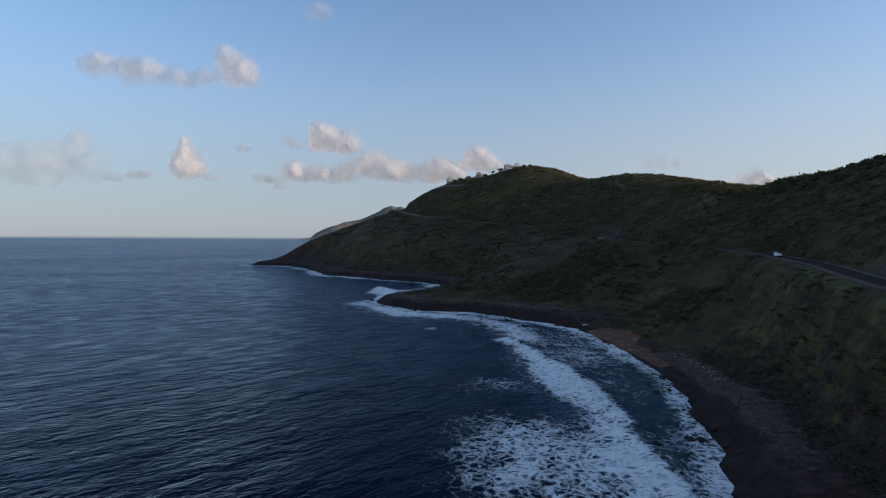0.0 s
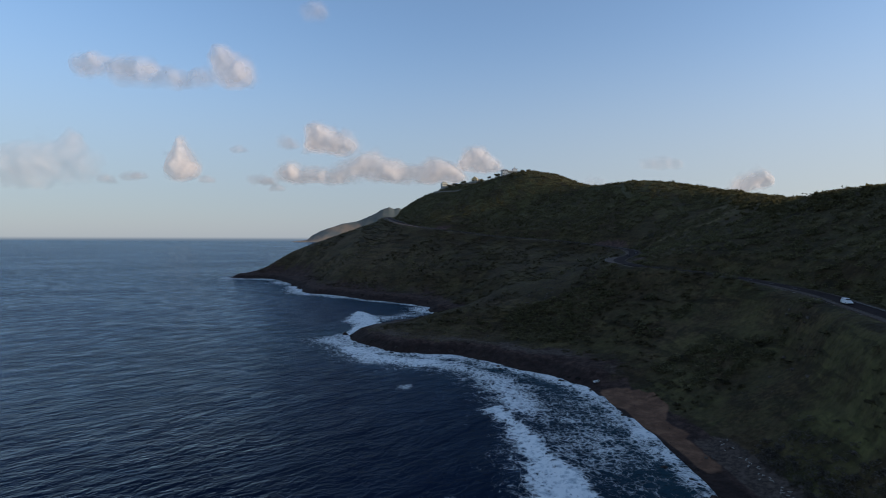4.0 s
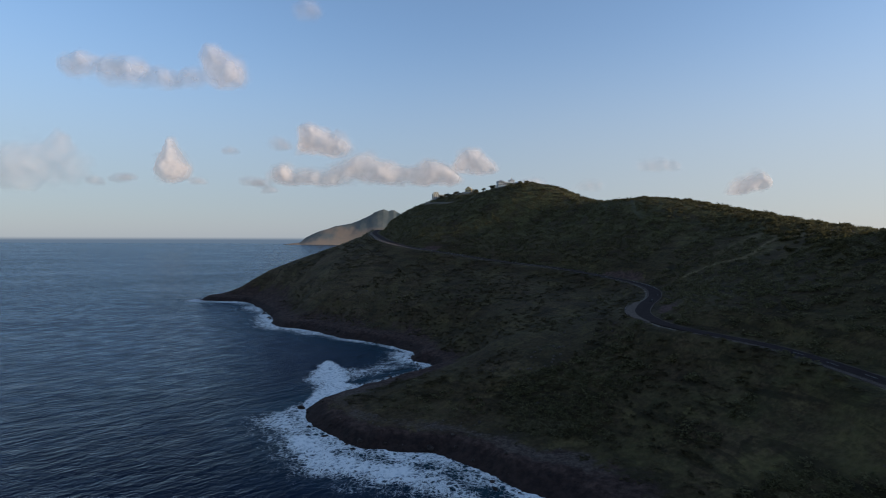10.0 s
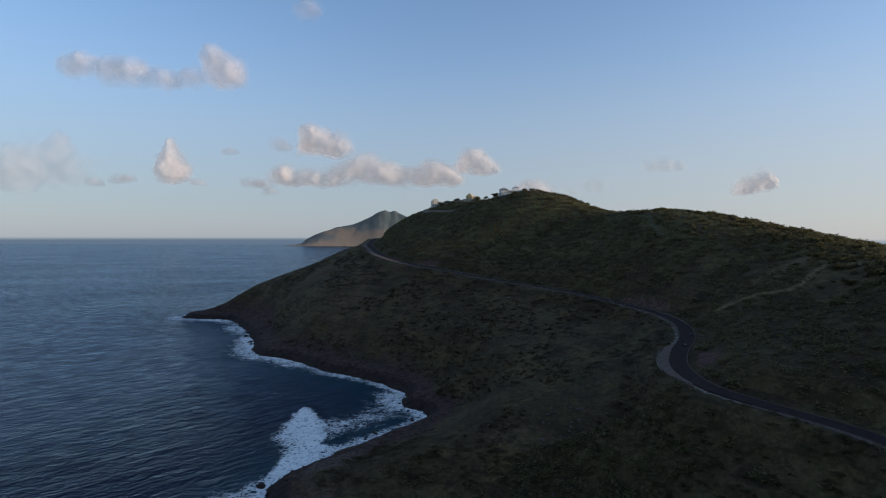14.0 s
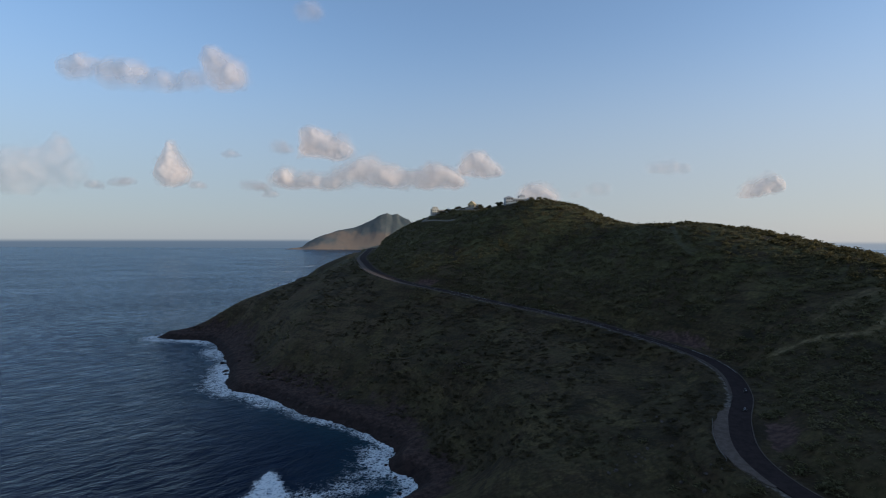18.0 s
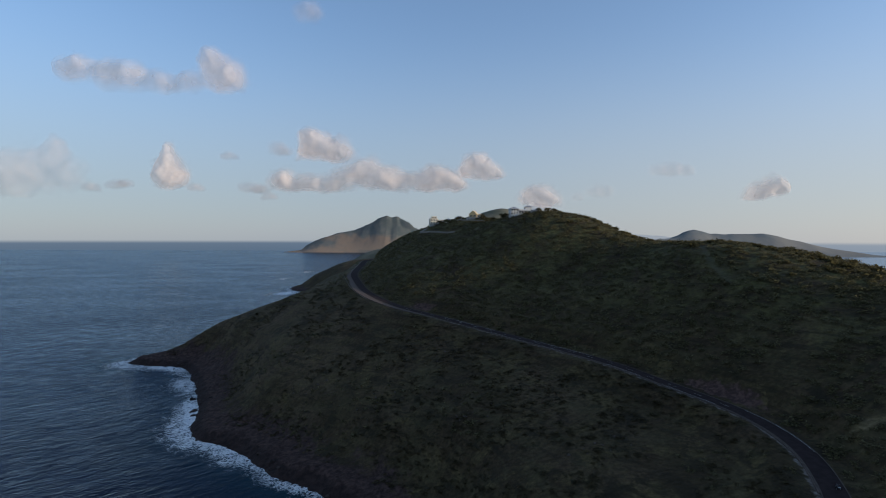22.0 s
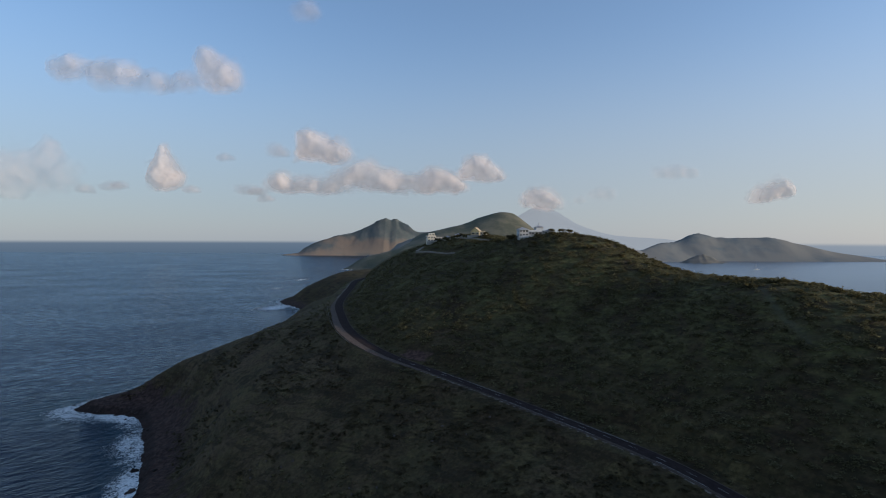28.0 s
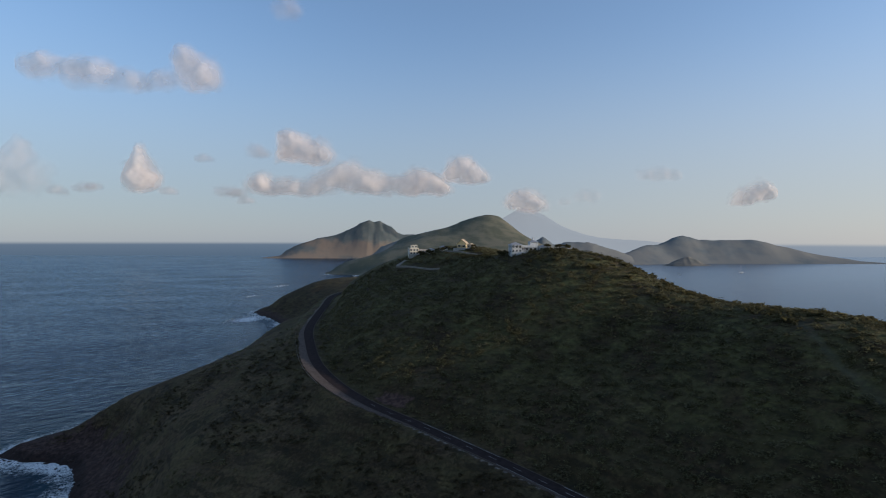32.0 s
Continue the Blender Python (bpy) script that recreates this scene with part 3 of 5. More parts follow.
# ---- the sea ----
BREAKER = smooth_line([(26, 206), (29.5, 195), (33.5, 178), (37, 162), (40, 146), (41, 130), (40.5, 114), (39, 100), (39, 85), (40, 60)], 4)
WASH = smooth_line([(-49, 314), (-36, 296), (-22, 276), (-7, 267), (12, 260), (25, 244), (32, 224), (33, 206)], 4)
COVEWAVE = smooth_line([(-50, 410), (-37, 388), (-30, 364), (-31, 346), (-37, 334)], 3)
COVERIM = smooth_line([(-37, 342), (-44, 326), (-54, 313)], 4)
COVEIN = smooth_line([(-40, 372), (-22, 392), (-6, 408), (-8, 428)], 4)
sx = np.r_[-5200, -4000, -3000, -2200, -1600, -1100, -800, along(-600, -290, 14), along(-290, 100, 2.6), along(100, 600, 50), 800, 1200, 1700, 2400, 3200, 4100, 5200]
sy = np.r_[-3000, -1500, -700, along(-300, 20, 16), along(20, 730, 2.6), along(730, 1500, 20), along(1500, 3000, 100), 3400, 3900, 4400, 5200]
X, Y = [a.ravel() for a in np.meshgrid(sx, sy)]
d, _ = nearest(X, Y, EAST)
drift = grid_noise(X, Y, 30, 31, 4, 0.55)
b1, _ = nearest(X, Y, BREAKER)
b2, _ = nearest(X, Y, WASH)
b3, _ = nearest(X, Y, COVEWAVE)
b4, _ = nearest(X, Y, COVEIN)
b5, _ = nearest(X, Y, COVERIM)
wide = 5 + 9 * ease(Y, 440, 500) + 6 * np.exp(-((Y - 300) / 50) ** 2)
fringe = (0.66 + 0.25 * drift + 0.22 * grid_noise(X, Y, 46, 33, 2) * ease(Y, 420, 470)) * np.exp(-(np.maximum(d - 2, 0) / (wide * (1 + 0.6 * drift))) ** 2)
shore_break = (0.36 + 0.28 * drift) * ease(X, 12, 30) * (1 - ease(X, 62, 70)) * ease(Y, 20, 60) * (1 - ease(Y, 215, 250))
trail = (0.66 + 0.35 * drift) * np.exp(-((X - 22) / 22) ** 4 - ((Y - 98) / 24) ** 4)
trail = np.maximum(trail, (0.58 + 0.4 * drift) * np.exp(-((X - 14) / 12) ** 2 - ((Y - 142) / 9) ** 2))
# the breaking wave: steep white front on the land side, torn foam left behind it on the sea side
seaward = np.interp(Y, BREAKER[::-1, 1], BREAKER[::-1, 0]) - X + 2.2 * grid_noise(X, Y, 9, 35, 3)
back = (8 + 10 * (1 - ease(Y, 140, 178))) * (1 + 0.4 * drift)
breaker = (0.98 - 0.42 * np.clip(seaward / back, 0, 1) + 0.2 * drift) * ease(seaward, -1.6, 0.6) * (1 - ease(seaward, back * 0.55, back)) * (Y < 207) * ease(Y, 30, 60)
# the wave that breaks across the cove: a rounded lobe of foam behind its front
behind = np.interp(Y, COVEWAVE[::-1, 1], COVEWAVE[::-1, 0]) - X + 2.0 * grid_noise(X, Y, 8, 37, 3)
reach = np.interp(Y, (333, 345, 358, 370, 384, 398, 410), (9, 15, 22, 27, 21, 12, 2)) * (1 + 0.35 * drift)
cove_wave = (0.96 - 0.30 * np.clip(behind / reach, 0, 1) + 0.22 * drift) * ease(behind, -1.4, 0.6) * (1 - ease(behind, reach * 0.7, reach)) * (Y > 333) * (Y < 410)
for rx, ry, rr in ((-5, 229, 2.6), (-300, 1305, 30), (-425, 1677, 16), (-436, 1975, 22), (-385, 2585, 26)):     # reefs further along
    trail = np.maximum(trail, 0.88 * np.exp(-((X - rx) / rr) ** 2 - ((Y - ry) / (rr * 1.6)) ** 2))
surf = np.maximum.reduce([fringe, shore_break, trail, breaker, (0.74 + 0.35 * drift) * np.exp(-(b2 / (9.5 + 5 * drift)) ** 2), (0.50 + 0.3 * drift) * np.exp(-(b2 / 16) ** 2),
                          cove_wave, (0.62 + 0.3 * drift) * np.exp(-(b5 / (7 + 4 * drift)) ** 2), (0.56 + 0.3 * drift) * np.exp(-(b4 / 14) ** 2)])
Z = 1.1 * np.exp(-(b1 / 3.2) ** 2) * ease(Y, 40, 75) + 1.0 * np.exp(-(b3 / 3.6) ** 2) + 0.35 * np.exp(-(b2 / 4) ** 2)
fine = (np.abs(X) < 600) & (Y > 0) & (Y < 1500)
Z = Z + np.where(fine, grid_noise(X * 0.6, Y * 1.3, 17, 41, 3) * 0.22, 0)
water = mesh_of("water", np.c_[X, Y, Z], sheet_faces(len(sx), len(sy)), SEA)
paint(water, "surf", np.clip(surf, 0, 1))
paint(water, "lee", ease(X, 300, 700))
paint(water, "shallow", np.exp(-d / 32))
tagged(new("water", water), "dark blue wind-ruffled sea with white surf along the rocks", "sea", kind="structure")

# ---- the road ----
def ribbon(line, left, right, lift, crown=0.0):
    """Points of a strip along a line, between two offsets to its left."""
    t = np.gradient(line[:, :2], axis=0)
    t /= np.hypot(*t.T)[:, None]
    n = np.c_[-t[:, 1], t[:, 0]]
    return [np.c_[line[:, :2] + n * o, line[:, 2] + lift + c] for o, c in ((left, 0), ((left + right) / 2, crown), (right, 0))]


def strip(name, line, left, right, lift, thick, material, crown=0.0):
    a, m, b = ribbon(line, left, right, lift, crown)
    low = np.array([0, 0, thick])
    rows = np.stack([a - low, a, m, b, b - low], 1)
    n = len(line)
    faces = [[i * 5 + k, i * 5 + k + 1, i * 5 + k + 6, i * 5 + k + 5] for i in range(n - 1) for k in range(4)]
    return mesh_of(name, rows.reshape(-1, 3), np.array(faces)[:, ::-1], material, False)


ROADFINE = smooth_line([tuple(p) for p in ROADLINE], 2.0)
road = tagged(new("road", strip("road", ROADFINE, 3.15, -3.15, 0.05, 0.6, ASPHALT, 0.06)), "grey two-lane asphalt road winding along the hillside", "road", kind="structure")

# ---- materials of things ----
WHITE = plain("white_render", (0.44, 0.435, 0.42), (0.62, 0.61, 0.59), 0.8, 0.85, 0.2, 0.0, 0.01)
CREAM = plain("cream_render", (0.52, 0.46, 0.36), (0.68, 0.61, 0.49), 0.8, 0.85, 0.2, 0.0, 0.01)
YELLOW = plain("yellow_render", (0.58, 0.43, 0.20), (0.72, 0.55, 0.28), 0.8, 0.85, 0.2, 0.0, 0.01)
STONE = plain("stone_wall", (0.22, 0.20, 0.18), (0.44, 0.41, 0.37), 1.2, 0.9, 0.2, 0.0, 0.05)
KERB = plain("weathered_kerb", (0.060, 0.046, 0.038), (0.112, 0.090, 0.074), 0.9, 0.9, 0.2, 0.0, 0.02)
CONCRETE = plain("concrete", (0.26, 0.25, 0.23), (0.42, 0.40, 0.37), 0.9, 0.9, 0.2, 0.0, 0.02)
ROOFGREY = plain("grey_roof_sheet", (0.20, 0.20, 0.21), (0.33, 0.33, 0.34), 1.5, 0.6, 0.4, 0.0, 0.01)
ROOFTAN = plain("tan_roof_shingle", (0.36, 0.27, 0.17), (0.55, 0.42, 0.26), 2.0, 0.8, 0.3, 0.0, 0.03)
DARKGLASS = plain("window_glass", (0.015, 0.018, 0.022), (0.03, 0.035, 0.04), 0.4, 0.08, 0.5, 0.0, 0.0)
LINE = plain("road_paint", (0.24, 0.235, 0.22), (0.46, 0.45, 0.42), 1.3, 0.8, 0.3, 0.0, 0.0)
STEEL = plain("galvanised_steel", (0.42, 0.43, 0.44), (0.60, 0.61, 0.62), 2.0, 0.45, 0.5, 0.8, 0.0)
CARWHITE = plain("white_car_paint", (0.70, 0.70, 0.70), (0.80, 0.80, 0.80), 0.5, 0.3, 0.5, 0.0, 0.0)
RUBBER = plain("black_rubber", (0.012, 0.012, 0.012), (0.03, 0.03, 0.03), 8.0, 0.9, 0.2, 0.0, 0.0)
BLACKPAINT = plain("dark_vehicle_paint", (0.02, 0.02, 0.025), (0.05, 0.05, 0.06), 3.0, 0.4, 0.5, 0.0, 0.0)
DRIFT = plain("bleached_wood", (0.24, 0.22, 0.19), (0.44, 0.41, 0.37), 2.5, 0.9, 0.2, 0.0, 0.01)
BARK = plain("bark", (0.06, 0.045, 0.03), (0.13, 0.10, 0.07), 5.0, 0.9, 0.2, 0.0, 0.02)


def boulder_material():
    k = Mat("wet_lava_rock", 0.9, 0.15)
    f = k.math("ADD", k.math("MULTIPLY", k.noise(0.9, 6, 0.65), 0.7), k.math("MULTIPLY", k.random(), 0.3))
    k.set("Base Color", k.mix(k.step(f, 0.3, 0.7), (0.013, 0.0105, 0.010), (0.060, 0.045, 0.038)))
    k.bump(k.noise(2.2, 7, 0.7), 0.8, 0.25)
    return k.m


def leaf_material(name, low, high, dry):
    k = Mat(name, 0.8, 0.2)
    shade = k.mix(k.island(), low, high)
    colour = k.mix(k.math("MULTIPLY", k.step(k.noise(0.05, 4), 0.48, 0.68), 0.6), shade, dry)
    k.set("Base Color", colour)
    through_it, both = k.n.new("ShaderNodeBsdfTranslucent"), k.n.new("ShaderNodeMixShader")
    k.put(through_it.inputs["Color"], colour)
    both.inputs[0].default_value = 0.5
    k.t.links.new(k.b.outputs[0], both.inputs[1])
    k.t.links.new(through_it.outputs[0], both.inputs[2])
    k.t.links.new(both.outputs[0], k.n["Material Output"].inputs["Surface"])
    return k.m


BOULDER = boulder_material()
SCRUB = leaf_material("scrub_leaves", (0.072, 0.064, 0.031), (0.176, 0.156, 0.076), (0.168, 0.142, 0.083))
LEAVES = leaf_material("tree_leaves", (0.040, 0.034, 0.014), (0.122, 0.102, 0.042), (0.110, 0.086, 0.040))


def heights(points):
    """Heights of the built ground under places."""
    p = np.array(points, float)
    i = np.clip(np.searchsorted(gx, p[:, 0]) - 1, 0, len(gx) - 2)
    j = np.clip(np.searchsorted(gy, p[:, 1]) - 1, 0, len(gy) - 2)
    a, b = (p[:, 0] - gx[i]) / (gx[i + 1] - gx[i]), (p[:, 1] - gy[j]) / (gy[j + 1] - gy[j])
    return (LANDZ[j, i] * (1 - a) + LANDZ[j, i + 1] * a) * (1 - b) + (LANDZ[j + 1, i] * (1 - a) + LANDZ[j + 1, i + 1] * a) * b


def on_ground(x, y):
    return float(heights([(x, y)])[0])


def box(bm, x, y, z, w, d, h, bevel=0.0):
    """A block with its base at z, its middle at x, y."""
    made = bmesh.ops.create_cube(bm, size=1.0, matrix=Matrix.Translation((x, y, z + h / 2)) @ Matrix.Diagonal((w, d, h, 1)))
    if bevel:
        edges = {e for v in made["verts"] for e in v.link_edges}
        bmesh.ops.bevel(bm, geom=list(edges), offset=bevel, segments=2, affect="EDGES", profile=0.5)
    return bm


def rod(bm, a, b, r0, r1=None, sides=8):
    a, b = Vector(a), Vector(b)
    m = Matrix.Translation((a + b) / 2) @ (b - a).to_track_quat("Z", "Y").to_matrix().to_4x4()
    bmesh.ops.create_cone(bm, cap_ends=True, segments=sides, radius1=r0, radius2=r0 if r1 is None else r1, depth=(b - a).length, matrix=m)
    return bm


def thing(name, label, category, where, turn=0.0, group=""):
    ob = new(name)
    ob.matrix_world = pose(*where, 0, 0, turn)
    return tagged(ob, label, category, group)


# ---- far land: ridges that fall to the sea on both sides ----
def far_land(name, label, category, ridge, width, seed, material, cells=(110, 46), rough=0.16, kind=""):
    line = smooth_line(ridge, 30)
    lo, hi = line[:, :2].min(0) - width * 1.1, line[:, :2].max(0) + width * 1.1
    xs, ys = np.linspace(lo[0], hi[0], cells[0]), np.linspace(lo[1], hi[1], cells[1])
    x, y = [a.ravel() for a in np.meshgrid(xs, ys)]
    d, at = nearest(x, y, line)
    top = np.interp(at, np.arange(len(line)), line[:, 2])
    share = np.clip(1 - d / (width * (0.75 + 0.25 * np.clip(top / line[:, 2].max(), 0, 1))), -0.2, 1)
    gully = grid_noise(x, y, width * 0.35, seed, 5, 0.55)
    z = top * np.sign(share) * np.abs(share) ** 1.15 + gully * rough * top * np.clip(share * (1.6 - share), 0, 1)
    z = np.where(share <= 0.02, -6, z)
    return tagged(new(name, mesh_of(name, np.c_[x, y, z], sheet_faces(*cells), material)), label, category, kind=kind)


# both slope colours are greyed and blued to carry the haze of distance
DRYHILL = far_material("dry_island_slope_hazed", (0.118, 0.138, 0.132), (0.170, 0.172, 0.155), 0.0042, (0.285, 0.215, 0.160))
HAZEHILL = far_material("distant_slope_hazed", (0.132, 0.152, 0.158), (0.190, 0.195, 0.186), 0.0045, (0.208, 0.202, 0.184))
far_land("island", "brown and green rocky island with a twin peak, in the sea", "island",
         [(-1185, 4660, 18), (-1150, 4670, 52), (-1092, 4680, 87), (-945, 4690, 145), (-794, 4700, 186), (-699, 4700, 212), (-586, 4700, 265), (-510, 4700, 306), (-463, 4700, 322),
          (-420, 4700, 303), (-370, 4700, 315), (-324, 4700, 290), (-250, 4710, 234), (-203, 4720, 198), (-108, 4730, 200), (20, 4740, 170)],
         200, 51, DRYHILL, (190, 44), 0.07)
far_land("peninsula", "long green peninsula with low hills and a spit, greyed by painted haze", "hill",
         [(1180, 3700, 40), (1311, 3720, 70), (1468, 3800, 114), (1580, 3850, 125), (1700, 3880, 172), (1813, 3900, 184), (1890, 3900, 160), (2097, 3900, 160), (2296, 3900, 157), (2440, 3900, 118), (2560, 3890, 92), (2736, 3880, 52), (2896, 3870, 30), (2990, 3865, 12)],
         240, 57, HAZEHILL, (170, 44), 0.09)
far_land("islet", "small brown rocky islet off the peninsula", "islet", [(1490, 3430, 25), (1540, 3430, 46), (1575, 3430, 54), (1630, 3430, 36), (1665, 3430, 14)], 60, 61, far_material("islet_rock", (0.130, 0.132, 0.122), (0.215, 0.190, 0.160), 0.02), (50, 24))
far_land("low_hill", "low hills behind the bay, paled by painted haze", "hill", [(560, 3650, 110), (676, 3660, 130), (755, 3660, 170), (800, 3660, 140), (837, 3660, 120), (890, 3660, 137), (970, 3660, 141), (1069, 3660, 137), (1166, 3660, 101), (1284, 3660, 66), (1380, 3660, 20)], 160, 63, HAZEHILL, (80, 30))
far_land("low_hill", "small peaked hill behind the summit ridge", "hill", [(-260, 3560, 110), (-96, 3560, 172), (-20, 3560, 200), (9, 3560, 212), (50, 3560, 190), (126, 3560, 150), (260, 3560, 90)], 150, 65, HAZEHILL, (60, 26))
# the haze before the volcano is put into its surface as a steady glow
haze_glow = Mat("volcano_haze_glow", 1.0, 0.0)
haze_glow.set("Base Color", (0.05, 0.06, 0.07, 1)).set("Emission Color", haze_glow.mix(haze_glow.noise(0.002, 4), (0.196, 0.209, 0.222), (0.212, 0.223, 0.234))).set("Emission Strength", 1.0)
VOLCANO = haze_glow.m
far_land("volcano", "volcanic island on the horizon in a painted pale blue haze, its top in cloud", "volcano",
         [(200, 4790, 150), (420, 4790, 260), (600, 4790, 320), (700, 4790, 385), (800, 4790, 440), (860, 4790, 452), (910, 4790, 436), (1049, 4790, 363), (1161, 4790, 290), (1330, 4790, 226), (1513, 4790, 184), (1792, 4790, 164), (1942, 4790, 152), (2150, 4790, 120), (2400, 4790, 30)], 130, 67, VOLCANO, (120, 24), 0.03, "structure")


# ---- clouds ----
def cloud(label, lumps, y, thick=1.0, flat=True):
    """A bank of cumulus from round lumps (x, z, radius): a swelling front and back, thinning to nothing at its edge."""
    p = np.array(lumps, float)
    lo, hi = (p[:, :2] - p[:, 2:] * 2.5).min(0), (p[:, :2] + p[:, 2:] * 2.5).max(0)
    cell = max((hi - lo).max() / 110, 5.0)
    xs, zs = np.arange(lo[0], hi[0], cell), np.arange(lo[1], hi[1], cell)
    x, z = [a.ravel() for a in np.meshgrid(xs, zs)]
    dens = np.zeros_like(x)
    seed = int(abs(p[0, 0])) % 97
    grid_x, grid_z, ragged = x, z, p[:, 2].mean() * 0.55
    x, z = x + ragged * grid_noise(x, z, 150, seed + 11, 4, 0.55), z + 0.7 * ragged * grid_noise(x, z, 130, seed + 13, 4, 0.55)
    wob, puff = grid_noise(x, z, 110, seed, 5, 0.6), grid_noise(x, z, 120, seed + 7, 2, 0.4)
    for cx, cz, r in p:
        dens += np.exp(-(((x - cx) / (r * 1.05)) ** 2 + ((z - cz) / (r * 0.9)) ** 2) * (0.95 + 0.35 * wob))
    if flat:
        base = (p[:, 1] - p[:, 2] * 0.75).min()
        dens *= ease(z, base - 22, base + 26)
    dens = 2.0 * (1 - np.exp(-dens))
    # round puffs that swell out of one another, with smaller billows on them
    out = np.zeros_like(x)
    for cx, cz, r in p:
        # each puff pushes out of the one beside it
        s = np.clip(1 - (((x - cx) / (r * 1.5)) ** 2 + ((z - cz) / (r * 1.3)) ** 2), 0, 1)
        out = out + (1.25 * r * s ** 1.25) ** 3
    out = np.cbrt(out)
    out = out * (1 + 0.16 * puff) + p[:, 2].mean() * 0.10 * grid_noise(x, z, 85, seed + 3, 2, 0.45) * np.clip(dens, 0, 1)
    front, rear = np.c_[grid_x, y - out, grid_z], np.c_[grid_x, y + out * 0.4 + 1, grid_z]
    f = sheet_faces(len(xs), len(zs))
    keep = dens[f].max(1) > 0.03
    f = f[keep]
    me = mesh_of("cloud", np.vstack([front, rear]), np.vstack([f, f[:, ::-1] + len(x)]), VAPOUR)
    paint(me, "cover", np.r_[dens, dens])
    paint(me, "veil", np.full(2 * len(x), thick * 0.84))
    return tagged(new("cloud", me), label, "cloud", "evening clouds", "structure")


cloud("long ragged cumulus bank with pink-lit tops", [(-2900, 1410, 90), (-2780, 1435, 110), (-2560, 1370, 120), (-2381, 1370, 130), (-2160, 1310, 110), (-1950, 1310, 90), (-1770, 1480, 105), (-1690, 1380, 130), (-1610, 1320, 115)], 4300, 0.75)
cloud("broad pale cloud low over the sea", [(-3560, 560, 170), (-3400, 640, 190), (-3235, 640, 190), (-3060, 690, 130), (-3040, 790, 80), (-3010, 860, 55), (-2900, 620, 120), (-3300, 520, 150)], 4350, 0.34)
cloud("small towering cumulus with a warm lit top", [(-2105, 800, 45), (-2095, 730, 70), (-2075, 650, 105), (-2125, 560, 105), (-2060, 570, 90)], 4300, 0.85)
cloud("small faint puff of cloud", [(-1254, 812, 70), (-1210, 790, 50)], 4300, 0.45)
cloud("bright cumulus with a rounded top", [(-985, 890, 90), (-950, 810, 110), (-850, 770, 95), (-763, 790, 105), (-1030, 780, 60)], 4280, 0.85)
cloud("long flat-based cumulus bank with lit tops", [(-1233, 575, 95), (-1180, 540, 80), (-1060, 540, 80), (-965, 535, 90), (-820, 540, 90), (-700, 570, 110), (-607, 640, 105), (-500, 570, 110), (-384, 560, 100), (-230, 550, 95), (-100, 555, 95), (-26, 605, 105), (60, 570, 90), (130, 545, 70)], 4320, 0.9)
cloud("bright cumulus puff with a lit crown", [(235, 725, 80), (270, 660, 90), (355, 645, 85), (450, 610, 55), (180, 625, 50)], 4300, 0.85)
cloud("lone white cumulus puff", [(2467, 500, 90), (2560, 540, 85), (2400, 470, 60), (2620, 510, 60)], 4300, 0.85)
cloud("thin flat streak of cloud", [(1680, 640, 60), (1790, 645, 70), (1900, 635, 55)], 4300, 0.35)
cloud("thin flat streak of cloud", [(1180, 480, 50), (1270, 490, 55), (1060, 430, 45)], 4300, 0.28)
cloud("cloud capping the volcano", [(735, 490, 60), (800, 475, 85), (855, 440, 85), (925, 415, 75), (770, 425, 65), (680, 430, 50)], 4560, 0.7)
cloud("thin high wisp of cloud", [(-1060, 1850, 80), (-980, 1860, 70)], 4300, 0.4, False)
for cx, cz, r in ((-2700, 500, 45), (-2520, 520, 50), (-2440, 530, 40), (-1640, 740, 40), (-1470, 500, 60), (-1400, 480, 45), (-1330, 430, 40), (-1900, 500, 40)):
    cloud("small dark shred of cloud", [(cx - r, cz, r * 0.8), (cx, cz + 8, r), (cx + r, cz - 4, r * 0.7)], 4300, 0.4)


# ---- road edges: kerbs, lines, barriers ----
def span(line, a, b):
    """The stretch of a line between two distances along its y from the start of the road."""
    return line[(line[:, 1] >= a) & (line[:, 1] <= b)]


def road_part(name, line, left, right, lift, thick, material, label=""):
    ob = new(name, strip(name, line, left, right, lift, thick, material))
    ob.parent = road
    return tagged(ob, label)


road_part("kerb", span(ROADFINE, 150, 1000), -3.17, -3.45, 0.16, 0.6, KERB, "weathered concrete kerb on the hill side")
for a, b in ((60, 296), (372, 640), (720, 900)):
    road_part("kerb", span(ROADFINE, a, b), 3.45, 3.17, 0.16, 0.6, KERB, "weathered concrete kerb on the sea side")
arc = np.r_[0, np.cumsum(np.hypot(*np.diff(ROADFINE[:, :2], axis=0).T))]
gap, n = 12.0, 0
while 100 + n * gap + 4 < arc[-1] and n < 110:
    s = np.linspace(100 + n * gap, 104 + n * gap, 4)
    piece = np.c_[np.interp(s, arc, ROADFINE[:, 0]), np.interp(s, arc, ROADFINE[:, 1]), np.interp(s, arc, ROADFINE[:, 2])]
    if 222 < piece[0, 1] < 272 or 440 < piece[0, 1] < 610:
        road_part("dash", piece, 0.06, -0.06, 0.122, 0.02, LINE)
    n += 1


for a, b in ((446, 470), (478, 500), (520, 560)):
    road_part("edge_line", span(ROADFINE, a, b), 2.95, 2.83, 0.095, 0.02, LINE, "worn white line along the sea side")
TANGRAVEL = plain("tan_gravel", (0.064, 0.048, 0.040), (0.122, 0.094, 0.078), 0.6, 0.95, 0.15, 0.0, 0.03)
GRAVEL = plain("pale_gravel", (0.075, 0.055, 0.044), (0.14, 0.108, 0.088), 0.6, 0.95, 0.15, 0.0, 0.03)


